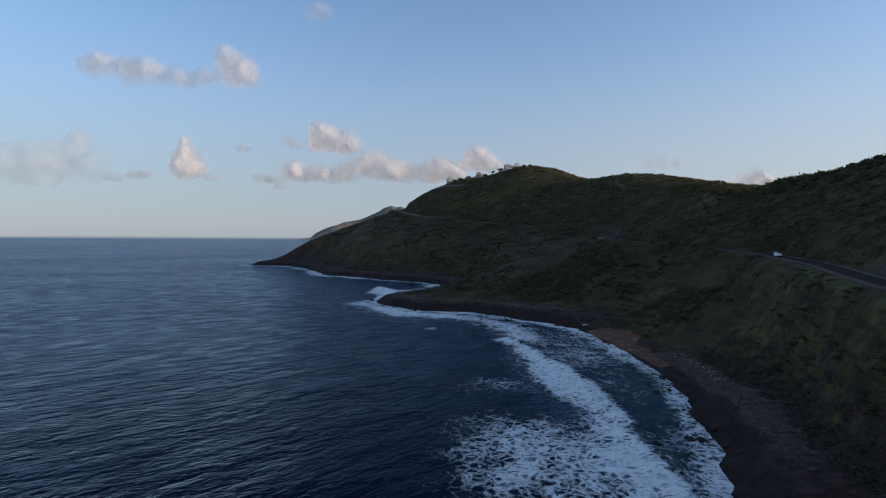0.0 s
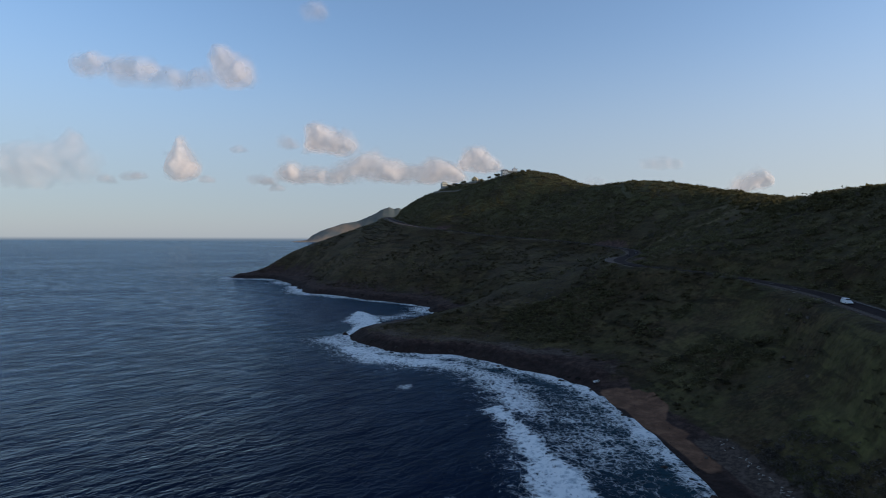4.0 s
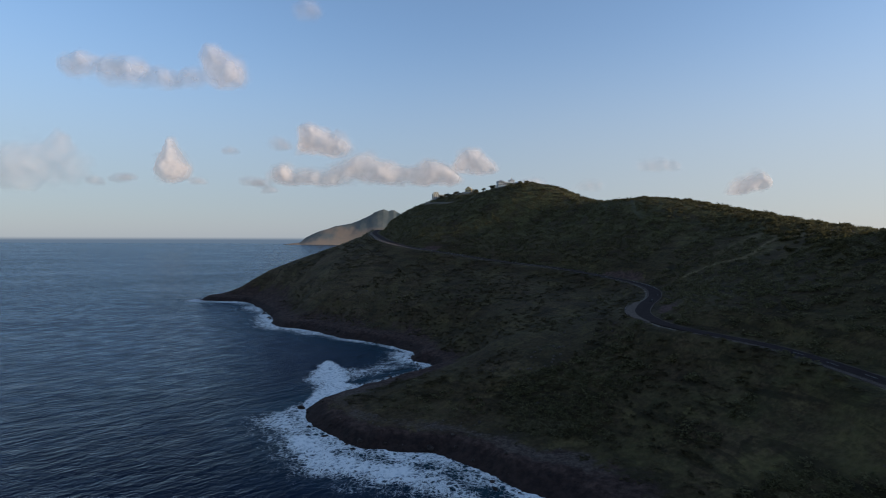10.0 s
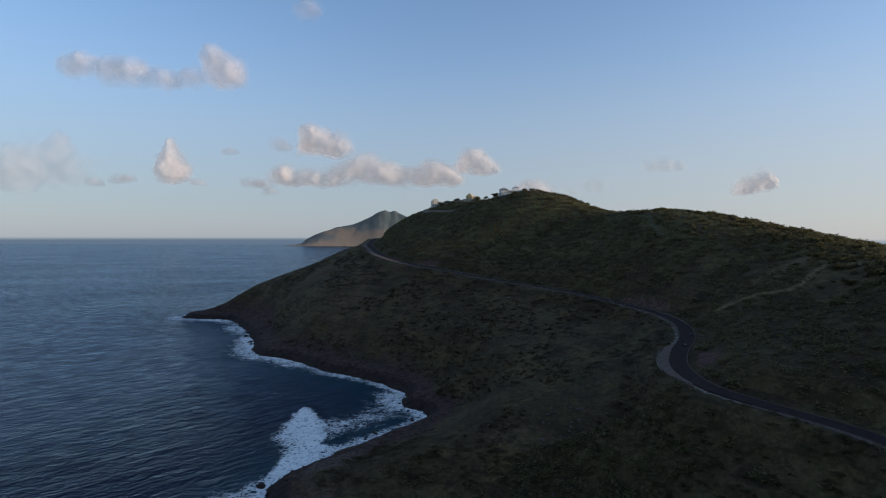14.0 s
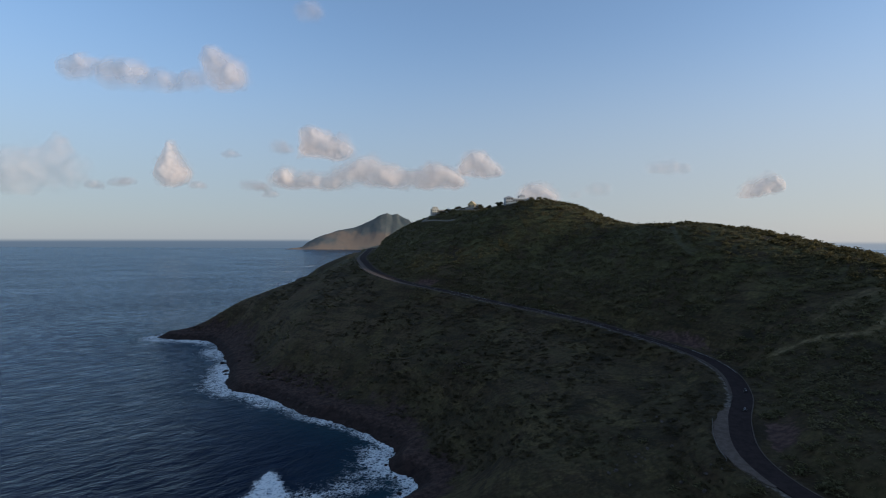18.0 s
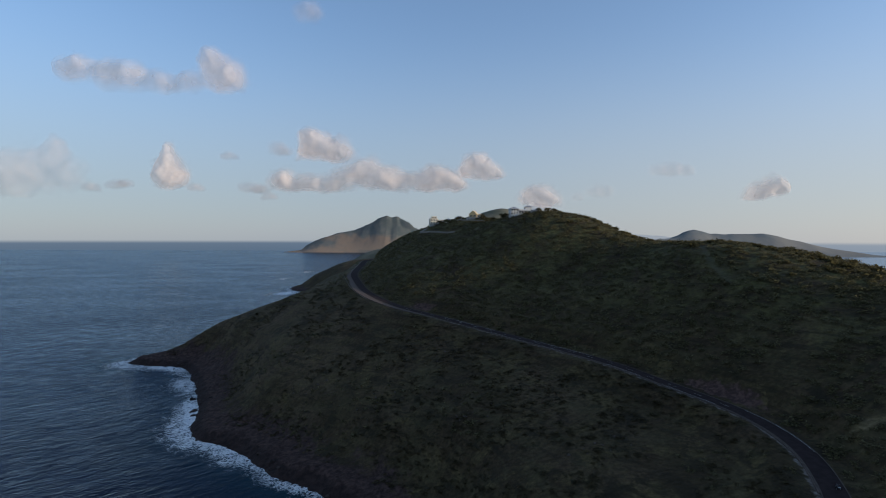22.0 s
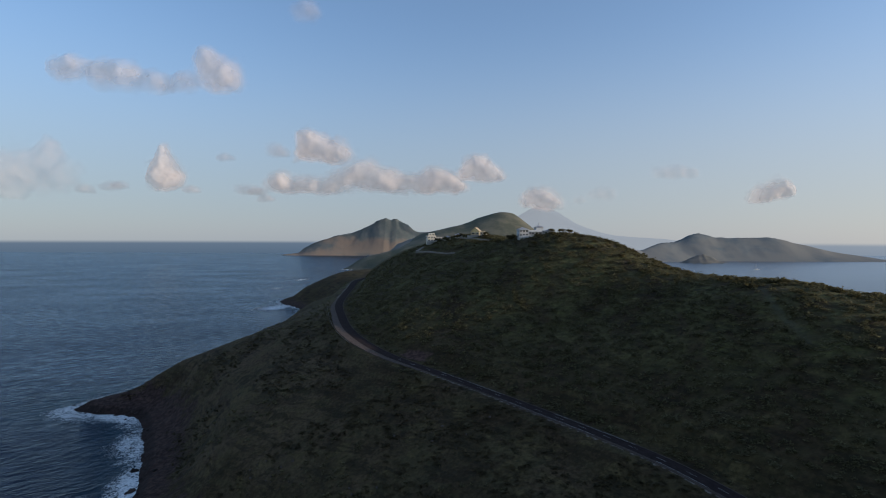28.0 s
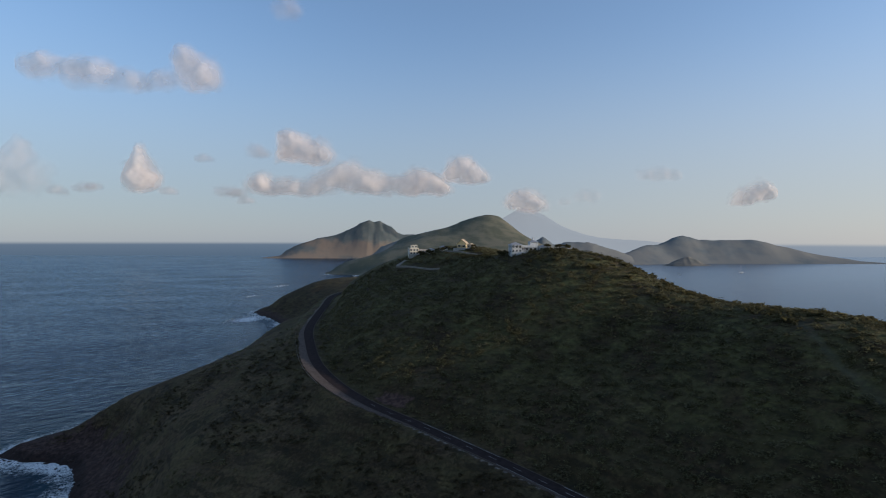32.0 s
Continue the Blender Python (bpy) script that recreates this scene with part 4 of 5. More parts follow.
def lay_by(a, b, most, label, material=GRAVEL):
    """A gravel apron on the sea side of a bend, widest at its middle."""
    line = span(ROADFINE, a, b)
    t = np.gradient(line[:, :2], axis=0)
    t /= np.hypot(*t.T)[:, None]
    n = np.c_[-t[:, 1], t[:, 0]]
    w = 0.6 + most * np.sin(np.linspace(0, math.pi, len(line))) ** 0.8 + 0.35 * np.sin(np.arange(len(line)) * 1.7)
    near_edge, far_edge = np.c_[line[:, :2] + n * 3.1, line[:, 2] + 0.03], np.c_[line[:, :2] + n * (3.15 + w)[:, None], line[:, 2] - 0.02]
    rows = np.stack([near_edge, (near_edge + far_edge) / 2, far_edge, far_edge - (0, 0, 1.2)], 1)
    faces = np.array([[i * 4 + k, i * 4 + k + 1, i * 4 + k + 5, i * 4 + k + 4] for i in range(len(line) - 1) for k in range(3)])
    ob = new("gravel_apron", mesh_of("gravel_apron", rows.reshape(-1, 3), faces, material, False))
    ob.parent = road
    return tagged(ob, label)


lay_by(316, 368, 4.0, "pale gravel lay-by outside the road bend")
lay_by(590, 775, 4.6, "strip of pale gravel outside the upper bend", TANGRAVEL)


for a, b in ((40, 300), (380, 560)):
    road_part("shoulder", span(ROADFINE, a, b), 4.9 if a < 100 else 4.1, 3.47, 0.03, 0.7, TANGRAVEL, "pale gravel shoulder on the sea side")
road_part("shoulder", span(ROADFINE, 60, 250), -3.47, -4.2, 0.03, 0.7, TANGRAVEL, "narrow pale gravel shoulder on the hill side")
for a, b in ((120, 176), (186, 214), (404, 440), (506, 540), (560, 590)):
    road_part("edge_line", span(ROADFINE, a, b), -2.83, -2.97, 0.095, 0.02, LINE, "worn white line along the hill side")


def barrier(a, b, offset, label):
    """A steel rail on posts along the outside of a bend."""
    line = span(ROADFINE, a, b)
    rail = thing("guard_rail", label, "guard rail", (0, 0, 0))
    left = ribbon(line, offset, offset - 0.08, 0.0)[0]
    left[:, 2] = heights(left[:, :2])
    ob = new("rail", strip("rail", np.c_[left[:, :2], left[:, 2]], 0.05, -0.05, 0.78, 0.3, STEEL_RAIL))
    ob.parent = rail
    for x, y, z in left[::2]:
        part("post", box(bmesh.new(), x, y, z - 0.3, 0.12, 0.12, 1.02), STEEL_RAIL, rail)


STEEL_RAIL = plain("weathered_rail", (0.10, 0.088, 0.078), (0.19, 0.17, 0.152), 1.5, 0.6, 0.3, 0.4, 0.0)
barrier(328, 356, 7.6, "low steel guard rail outside the gravel lay-by on the bend")
barrier(640, 735, 9.2, "long low guard rail outside the upper bend")

# ---- houses on the summit ----
def window(parent, x, y, z, w, h, turned=False):
    """A window let into a front (or, turned, a side) wall: frame, pane and sill."""
    f = bmesh.new()
    for dx, dz, ww, hh in ((-w / 2, 0, 0.12, h), (w / 2, 0, 0.12, h), (0, 0, w, 0.12), (0, h, w + 0.12, 0.12), (0, 0, 0.07, h)):
        box(f, x + (0 if turned else dx), y + (dx if turned else 0), z + dz, 0.16 if turned else ww, ww if turned else 0.16, hh)
    frame_ob = part("window", f, WHITE, parent)
    g = bmesh.new()
    box(g, x, y, z + 0.06, 0.05 if turned else w, w if turned else 0.05, h)
    part("pane", g, DARKGLASS, frame_ob)
    return frame_ob


def gable(bm, x, y, z, w, d, rise, over=0.5, thick=0.25, along_y=True):
    """A pitched roof of two slabs, its ridge along y or x."""
    half, length = (w / 2 + over, d + 2 * over) if along_y else (d / 2 + over, w + 2 * over)
    slope = math.atan2(rise, half)
    for side in (-1, 1):
        m = Matrix.Translation((x, y, z)) @ pose(0, 0, 0, 0, 0, 0 if along_y else 90)
        m = m @ Matrix.Translation((side * half / 2, 0, rise / 2)) @ Matrix.Rotation(side * slope, 4, "Y") @ Matrix.Diagonal((half / math.cos(slope) + 0.1, length, thick, 1))
        bmesh.ops.create_cube(bm, size=1.0, matrix=m)
    return bm


def hipped(bm, x, y, z, w, d, rise, over=0.5):
    w, d = w + 2 * over, d + 2 * over
    ridge = max(w - d, 0.5) / 2
    low = [bm.verts.new((x + sx * w / 2, y + sy * d / 2, z + dz)) for dz in (0, 0.2) for sx, sy in ((-1, -1), (1, -1), (1, 1), (-1, 1))]
    a, b = bm.verts.new((x - ridge, y, z + 0.2 + rise)), bm.verts.new((x + ridge, y, z + 0.2 + rise))
    l, u = low[:4], low[4:]
    bm.faces.new(l[::-1])
    for i in range(4):
        bm.faces.new((l[i], l[(i + 1) % 4], u[(i + 1) % 4], u[i]))
    bm.faces.new((u[0], u[1], b, a))
    bm.faces.new((u[1], u[2], b))
    bm.faces.new((u[2], u[3], a, b))
    bm.faces.new((u[3], u[0], a))
    return bm


def block(house, x, y, z, w, d, h, material, roof, rise=1.6, roof_material=None, rows=1, cols=3, sides=True):
    """One wing of a house, with its windows on the front and the seaward side."""
    part("wall", box(bmesh.new(), x, y, z - 3, w, d, h + 3, 0.05), material, house)
    if roof == "gable":
        part("roof", gable(bmesh.new(), x, y, z + h, w, d, rise), roof_material or ROOFGREY, house)
        for fy in (y - d / 2 + 0.02, y + d / 2 - 0.32):
            tri = bmesh.new()
            pts = [tri.verts.new((x + dx, fy + dy, z + h + dz)) for dy in (0, 0.3) for dx, dz in ((-w / 2, 0), (w / 2, 0), (0, rise * 0.93))]
            tri.faces.new((pts[0], pts[1], pts[2]))
            tri.faces.new((pts[5], pts[4], pts[3]))
            for i in range(3):
                tri.faces.new((pts[i], pts[i + 3], pts[(i + 1) % 3 + 3], pts[(i + 1) % 3]))
            part("gable_wall", tri, material, house)
    elif roof == "hip":
        part("roof", hipped(bmesh.new(), x, y, z + h, w, d, rise), roof_material or ROOFGREY, house)
    else:
        p = bmesh.new()
        box(p, x, y, z + h, w + 0.1, d + 0.1, 0.18)
        for dx, dy, ww, dd in ((-w / 2, 0, 0.25, d + 0.3), (w / 2, 0, 0.25, d + 0.3), (0, -d / 2, w, 0.25), (0, d / 2, w, 0.25)):
            box(p, x + dx, y + dy, z + h + 0.18, ww, dd, 0.75)
        part("parapet", p, material, house)
    for r in range(rows):
        for c in range(cols):
            window(house, x - w / 2 + (c + 0.5) * w / cols, y - d / 2 - 0.03, z + 0.9 + r * 3.1, w / cols * 0.58, 1.7)
        if sides:
            for c in range(2):
                window(house, x - w / 2 - 0.03, y - d / 2 + (c + 0.5) * d / 2, z + 0.9 + r * 3.1, d / 4.5, 1.5, True)
                window(house, x + w / 2 + 0.03, y - d / 2 + (c + 0.5) * d / 2, z + 0.9 + r * 3.1, d / 4.5, 1.5, True)


def porch(house, x, y, z, w, d, h, material):
    top = part("porch_roof", box(bmesh.new(), x, y, z + h, w, d, 0.3, 0.04), material, house)
    for i in range(4):
        part("column", rod(bmesh.new(), (x - w / 2 + 0.3 + i * (w - 0.6) / 3, y - d / 2 + 0.3, z - 1), (x - w / 2 + 0.3 + i * (w - 0.6) / 3, y - d / 2 + 0.3, z + h), 0.18, 0.16, 10), material, house)
    rail = bmesh.new()
    box(rail, x, y - d / 2 + 0.15, z + 0.95, w, 0.1, 0.1)
    for i in range(12):
        box(rail, x - w / 2 + 0.2 + i * (w - 0.4) / 11, y - d / 2 + 0.15, z, 0.07, 0.07, 0.95)
    part("balustrade", rail, material, house)
    return top


z3 = on_ground(99, 734)
villa = thing("villa", "large white two-storey villa with porches on the ridge", "house", (99, 735, z3 - 0.9), 6)
block(villa, -10.0, 0, -0.7, 7.8, 8.5, 6.0, WHITE, "hip", 2.0, ROOFGREY, 2, 3)
porch(villa, -10.0, -5.4, 2.4, 7.6, 2.4, 2.7, WHITE)
block(villa, 0, 2, 0.6, 12, 8, 3.6, WHITE, "flat", 0, None, 1, 4, False)
block(villa, 4.5, 3.2, 2.5, 6, 5.5, 5.0, WHITE, "hip", 1.3, ROOFGREY, 1, 2)
block(villa, 11.5, 0.5, 0.8, 8, 7, 3.2, WHITE, "hip", 1.2, ROOFGREY, 1, 3)
porch(villa, 0, -3.6, 0.6, 11, 3.2, 3.0, WHITE)
porch(villa, 17.5, -0.5, 0.8, 4.5, 5, 2.8, WHITE)
part("chimney", box(bmesh.new(), 4.6, 3.5, 8.6, 0.8, 0.8, 2.4, 0.05), WHITE, villa)
part("terrace_wall", box(bmesh.new(), 2, -6.4, -3.5, 26, 0.4, 4.2, 0.05), WHITE, villa)

z2 = on_ground(58, 846)
lodge = thing("house", "yellow gabled house catching the evening sun", "house", (58, 846, z2), -18)
block(lodge, 0, 0, 0.6, 9, 10, 3.6, YELLOW, "gable", 4.4, ROOFTAN, 1, 2)
block(lodge, 7.5, 2, 0.4, 6, 7, 2.8, CREAM, "gable", 1.8, ROOFTAN, 1, 2)
porch(lodge, 1, -6.4, 0.6, 8, 3, 2.6, CREAM)
part("terrace_wall", box(bmesh.new(), 4, -9, -3, 22, 0.5, 3.6, 0.06), STONE, lodge)
for px, py, pw, name in ((40, 852, 6.5, "cottage"), (28, 856, 5.5, "cottage")):
    zc = on_ground(px, py)
    cottage = thing("cottage", "small low cottage with a grey roof among shrubs", "house", (px, py, zc), 12, "cottages on the summit")
    block(cottage, 0, 0, 0.3, pw, 6, 2.7, CREAM, "hip", 1.5, ROOFGREY, 1, 2)

z1 = on_ground(14, 868)
lodge = thing("house", "tall cream stepped house above a stone wall", "house", (14, 868, z1), 14)
block(lodge, -3.5, 0, 0.5, 9, 9, 6.0, CREAM, "flat", 0, None, 2, 3)
block(lodge, -2.5, 2.5, 6.8, 6, 5, 2.4, CREAM, "flat", 0, None, 1, 2)
block(lodge, 6, 1, 2.0, 9, 7, 3.2, STONE, "flat", 0, None, 1, 3)
part("terrace_wall", box(bmesh.new(), -2, -6.5, -5, 14, 0.6, 6.5, 0.06), STONE, lodge)
part("terrace_floor", box(bmesh.new(), -2, -5.2, 1.1, 13.6, 2.4, 0.3, 0.03), CONCRETE, lodge)


LANE = plain("worn_concrete_lane", (0.18, 0.158, 0.135), (0.30, 0.265, 0.225), 0.9, 0.9, 0.2, 0.0, 0.02)


LANES = []


def track(points, width, name, label):
    """A pale lane laid on the ground, with a low wall along its outer edge."""
    line = smooth_line(points, 2.0)
    LANES.append(line)
    line = np.c_[line, heights(line)]
    a, m, b = ribbon(line, width / 2, -width / 2, 0.12)
    m[:, 2] = a[:, 2] = b[:, 2] = np.maximum.reduce([heights(a[:, :2]), heights(m[:, :2]), heights(b[:, :2])]) + 0.1
    low = np.array([0, 0, 1.4])
    rows = np.stack([a - low, a, m, b, b - low], 1)
    faces = np.array([[i * 5 + k, i * 5 + k + 1, i * 5 + k + 6, i * 5 + k + 5] for i in range(len(line) - 1) for k in range(4)])
    lane = tagged(new(name, mesh_of(name, rows.reshape(-1, 3), faces[:, ::-1], LANE, False)), label, "driveway", kind="structure")
    top = a.copy()
    ob = new("edge_wall", strip("edge_wall", top, 0.15, -0.15, 0.4, 1.4, LANE))
    ob.parent = lane
    return lane


track([(36, 795), (24, 806), (12, 820), (1, 833), (-3, 842), (0, 852), (4, 858)], 2.6, "driveway", "pale concrete driveway that bends up to the cream house")
track([(74, 798), (67, 811), (58, 826), (49, 836), (42, 845)], 3.0, "driveway", "pale concrete driveway below the yellow house")

# ---- cars, boats and things by the water ----
def wheel(parent, x, y, r, w):
    t = bmesh.new()
    rod(t, (x, y - w / 2, r), (x, y + w / 2, r), r, r, 18)
    bmesh.ops.bevel(t, geom=[e for e in t.edges if len(e.link_faces) == 2 and e.calc_face_angle() > 1.2], offset=r * 0.15, segments=2, affect="EDGES")
    ob = part("wheel", t, RUBBER, parent)
    part("rim", rod(bmesh.new(), (x, y - w / 2 - 0.01, r), (x, y + w / 2 + 0.01, r), r * 0.58, r * 0.58, 14), STEEL, ob)


def loft(sections):
    """A body from cross-sections (x, half-width, low z, high z, top half-width)."""
    bm, rings = bmesh.new(), []
    for x, hw, lo, hi, tw in sections:
        rings.append([bm.verts.new((x, y, z)) for y, z in ((-hw, lo), (hw, lo), (hw * 1.02, (lo + hi) / 2), (tw, hi), (-tw, hi), (-hw * 1.02, (lo + hi) / 2))])
    for a, b in zip(rings, rings[1:]):
        for i in range(6):
            bm.faces.new((a[i], a[(i + 1) % 6], b[(i + 1) % 6], b[i]))
    bm.faces.new(rings[0][::-1])
    bm.faces.new(rings[-1])
    bmesh.ops.recalc_face_normals(bm, faces=bm.faces)
    bmesh.ops.bevel(bm, geom=[e for e in bm.edges if len(e.link_faces) == 2 and e.calc_face_angle() > 0.5], offset=0.04, segments=2, affect="EDGES")
    return bm


def road_pose(y, offset, down=False):
    i = int(np.argmin(np.abs(ROADFINE[:, 1] - y)))
    t = ROADFINE[i + 1] - ROADFINE[i - 1]
    n = np.array([-t[1], t[0]]) / np.hypot(t[0], t[1])
    p = ROADFINE[i, :2] + n * offset
    pitch = -math.degrees(math.atan2(t[2], np.hypot(t[0], t[1])))
    a = math.degrees(math.atan2(t[1], t[0]))
    return pose(p[0], p[1], ROADFINE[i, 2] + 0.1, 0, -pitch if down else pitch, a + (180 if down else 0))


car = new("car")
car.matrix_world = road_pose(201, 1.6, True)
tagged(car, "white sport utility car on the asphalt road", "car")
part("body", loft([(-2.25, 0.78, 0.45, 0.95, 0.70), (-2.1, 0.86, 0.32, 1.02, 0.80), (-0.2, 0.88, 0.30, 1.02, 0.84), (1.3, 0.88, 0.30, 1.0, 0.82), (2.1, 0.82, 0.35, 0.9, 0.72), (2.3, 0.70, 0.45, 0.78, 0.62)]), CARWHITE, car)
part("cabin", loft([(-2.1, 0.78, 1.0, 1.12, 0.72), (-1.85, 0.78, 1.0, 1.66, 0.62), (0.35, 0.80, 1.0, 1.70, 0.62), (1.2, 0.80, 1.0, 1.04, 0.72)]), CARWHITE, car)
for y in (-0.79, 0.79):
    g = bmesh.new()
    for x, w in ((-1.35, 0.7), (-0.5, 0.85), (0.4, 0.7)):
        box(g, x, y * 0.93, 1.1, w, 0.04, 0.42)
    part("side_window", g, DARKGLASS, car)
    part("headlight", box(bmesh.new(), 2.2, y * 0.75, 0.66, 0.12, 0.28, 0.16, 0.03), WHITE, car, "clear headlight")
    for x in (-1.4, 1.4):
        wheel(car, x, y * 1.02, 0.36, 0.24)
m = bmesh.new()
bmesh.ops.create_cube(m, size=1, matrix=Matrix.Translation((0.82, 0, 1.36)) @ Matrix.Rotation(radians(37), 4, "Y") @ Matrix.Diagonal((0.04, 1.2, 0.75, 1)))
part("windscreen", m, DARKGLASS, car)
part("bumper", box(bmesh.new(), 2.28, 0, 0.34, 0.16, 1.5, 0.2, 0.04), BLACKPAINT, car)


def quad_bike():
    q = new("quad_bike")
    part("body", loft([(-0.85, 0.28, 0.55, 0.82, 0.24), (-0.3, 0.22, 0.5, 0.86, 0.18), (0.1, 0.2, 0.5, 0.84, 0.16), (0.5, 0.3, 0.5, 0.9, 0.24), (0.85, 0.26, 0.5, 0.72, 0.2)]), BLACKPAINT, q)
    part("seat", box(bmesh.new(), -0.25, 0, 0.84, 0.75, 0.3, 0.12, 0.04), RUBBER, q)
    part("handlebar", rod(bmesh.new(), (0.38, -0.4, 1.08), (0.38, 0.4, 1.08), 0.02), STEEL, q)
    part("rack", box(bmesh.new(), -0.85, 0, 0.86, 0.45, 0.6, 0.04), STEEL, q)
    for x in (-0.62, 0.62):
        for y in (-0.45, 0.45):
            wheel(q, x, y, 0.29, 0.22)
    return tagged(q, "dark quad bike standing on the road bend", "quad bike", "quad bikes on the road")


quad = quad_bike()
quad.matrix_world = road_pose(366, -1.2)
copy_thing(quad, road_pose(384, -1.4))


def hull(length, beam, depth, thick=0.08):
    bm, rings = bmesh.new(), []
    for i in range(9):
        s = i / 8
        half = beam / 2 * (1 - abs(2 * s - 0.75) ** 2.6 * 0.42) * (1 if s < 0.75 else max(0.03, math.cos((s - 0.75) * 2 * math.pi)))
        keel, top = -depth * (1 - 0.5 * s**3), 0.25 * depth * s * s
        ring = [(-half, top), (-half * 0.85, keel * 0.55), (0, keel), (half * 0.85, keel * 0.55), (half, top), (half - thick, top), (0, keel + thick * 2), (-half + thick, top)]
        rings.append([bm.verts.new(((s - 0.5) * length, y, z)) for y, z in ring])
    for a, b in zip(rings, rings[1:]):
        for i in range(8):
            bm.faces.new((a[i], a[(i + 1) % 8], b[(i + 1) % 8], b[i]))
    bm.faces.new(rings[0][::-1])
    bm.faces.new(rings[-1])
    bmesh.ops.recalc_face_normals(bm, faces=bm.faces)
    return bm


skiff = thing("skiff", "small white boat hull stranded above the tide line", "boat", (63.5, 231, on_ground(63.5, 231) + 0.55), 35)
part("hull", hull(3.2, 1.4, 0.6), WHITE, skiff)
for x in (-0.7, 0.3):
    part("thwart", box(bmesh.new(), x, 0, -0.18, 0.25, 1.1, 0.05), DRIFT, skiff)

yacht = thing("yacht", "white sailing yacht anchored on the calm bay", "yacht", (1470, 2722, 0.9), 200)
part("hull", hull(34, 8, 3.2, 0.3), WHITE, yacht)
part("deck", box(bmesh.new(), 0, 0, -0.2, 28, 6, 0.3, 0.1), DRIFT, yacht)
part("cabin", box(bmesh.new(), -2, 0, 0, 14, 4.5, 2.2, 0.4), WHITE, yacht)
mast = part("mast", rod(bmesh.new(), (3, 0, 0), (3, 0, 36), 0.45, 0.25), WHITE, yacht)
part("boom", rod(bmesh.new(), (3, 0, 3.5), (-11, 0, 4.2), 0.4, 0.3), WHITE, mast)
motorboat = thing("motor_boat", "small white motor boat moored near the far shore", "boat", (1105, 2560, 0.6), 160)
part("hull", hull(14, 4, 1.8, 0.2), WHITE, motorboat)
part("cabin", box(bmesh.new(), -1, 0, 0, 5, 2.8, 2, 0.3), WHITE, motorboat)

rng = random.Random(11)
for i in range(40):
    y = rng.uniform(140, 176)
    k = int(np.argmin(np.abs(EAST[:120, 1] - y) + (EAST[:120, 0] < 20) * 1000))
    x, y = EAST[k, 0] + 13.0 + rng.gauss(0, 0.8), y
    l = rng.uniform(0.25, 0.9)
    bm = rod(bmesh.new(), (-l / 2, 0, 0.08), (l * 0.1, rng.uniform(-0.15, 0.15), 0.14), 0.13, 0.11, 7)
    rod(bm, (l * 0.1, 0, 0.14), (l / 2, rng.uniform(-0.3, 0.3), 0.1), 0.11, 0.05, 7)
    me = bpy.data.meshes.new("driftwood")
    bm.to_mesh(me)
    bm.free()
    me.materials.append(DRIFT)
    log = new("driftwood", me)
    log.matrix_world = pose(x, y, on_ground(x, y) - 0.02, 0, 0, rng.uniform(0, 180))
    tagged(log, "bleached driftwood branch on the dark shingle", "driftwood", "driftwood on the shore")


# ---- boulders along the water ----
def rock_mesh(seed):
    bm = bmesh.new()
    bmesh.ops.create_icosphere(bm, subdivisions=2, radius=1.0)
    off = Vector((seed * 7.1, seed * 3.3, seed * 1.7))
    for v in bm.verts:
        n = noise.fractal(v.co * 0.9 + off, 0.8, 2.1, 3) * 0.45 + noise.cell(v.co * 1.3 + off) * 0.22
        v.co *= 0.85 + n
        v.co.z = max(v.co.z * 0.72, -0.5)
    me = bpy.data.meshes.new("boulder")
    bm.to_mesh(me)
    bm.free()
    me.materials.append(BOULDER)
    return me


ROCKS = [rock_mesh(i) for i in range(7)]
shore = EAST[(EAST[:, 1] > 40) & (EAST[:, 1] < 735)]
tang = np.gradient(shore, axis=0)
tang /= np.hypot(*tang.T)[:, None]
out = np.c_[-tang[:, 1], tang[:, 0]]
rng = random.Random(5)


def boulder(x, y, size, z=None):
    r = new("boulder", rng.choice(ROCKS))
    zz = on_ground(x, y) if z is None else z
    r.matrix_world = pose(x, y, zz + size * 0.12, rng.uniform(-12, 12), rng.uniform(-12, 12), rng.uniform(0, 360)) @ Matrix.Diagonal((size, size * rng.uniform(0.7, 1.1), size * rng.uniform(0.6, 1.0), 1))
    return tagged(r, "dark wet lava boulder in the surf" if zz < 0.4 else "dark lava boulder above the tide line", "boulder", "boulders along the shore")


for x, y, s in ((39.5, 112, 1.4), (41.5, 101, 1.5), (42.5, 92, 1.2), (45, 96, 1.3), (50, 104, 1.2), (-147, 605, 2.6), (-150, 598, 2.2), (-138, 574, 2.8), (-134, 566, 2.0), (-44, 326, 2.2)):
    boulder(x, y, s, -0.2)
for i in range(295):
    k = rng.randrange(len(shore))
    if abs(shore[k, 1] - 196) < 26 and shore[k, 0] > 50 and rng.random() < 0.85:
        continue
    o = rng.gauss(0.5, 2.6)
    x, y = shore[k] + out[k] * o + np.array([rng.uniform(-3, 3), rng.uniform(-3, 3)])
    z = on_ground(x, y)
    boulder(x, y, rng.choice((0.4, 0.5, 0.7, 0.9, 1.3)), max(z, -0.45))


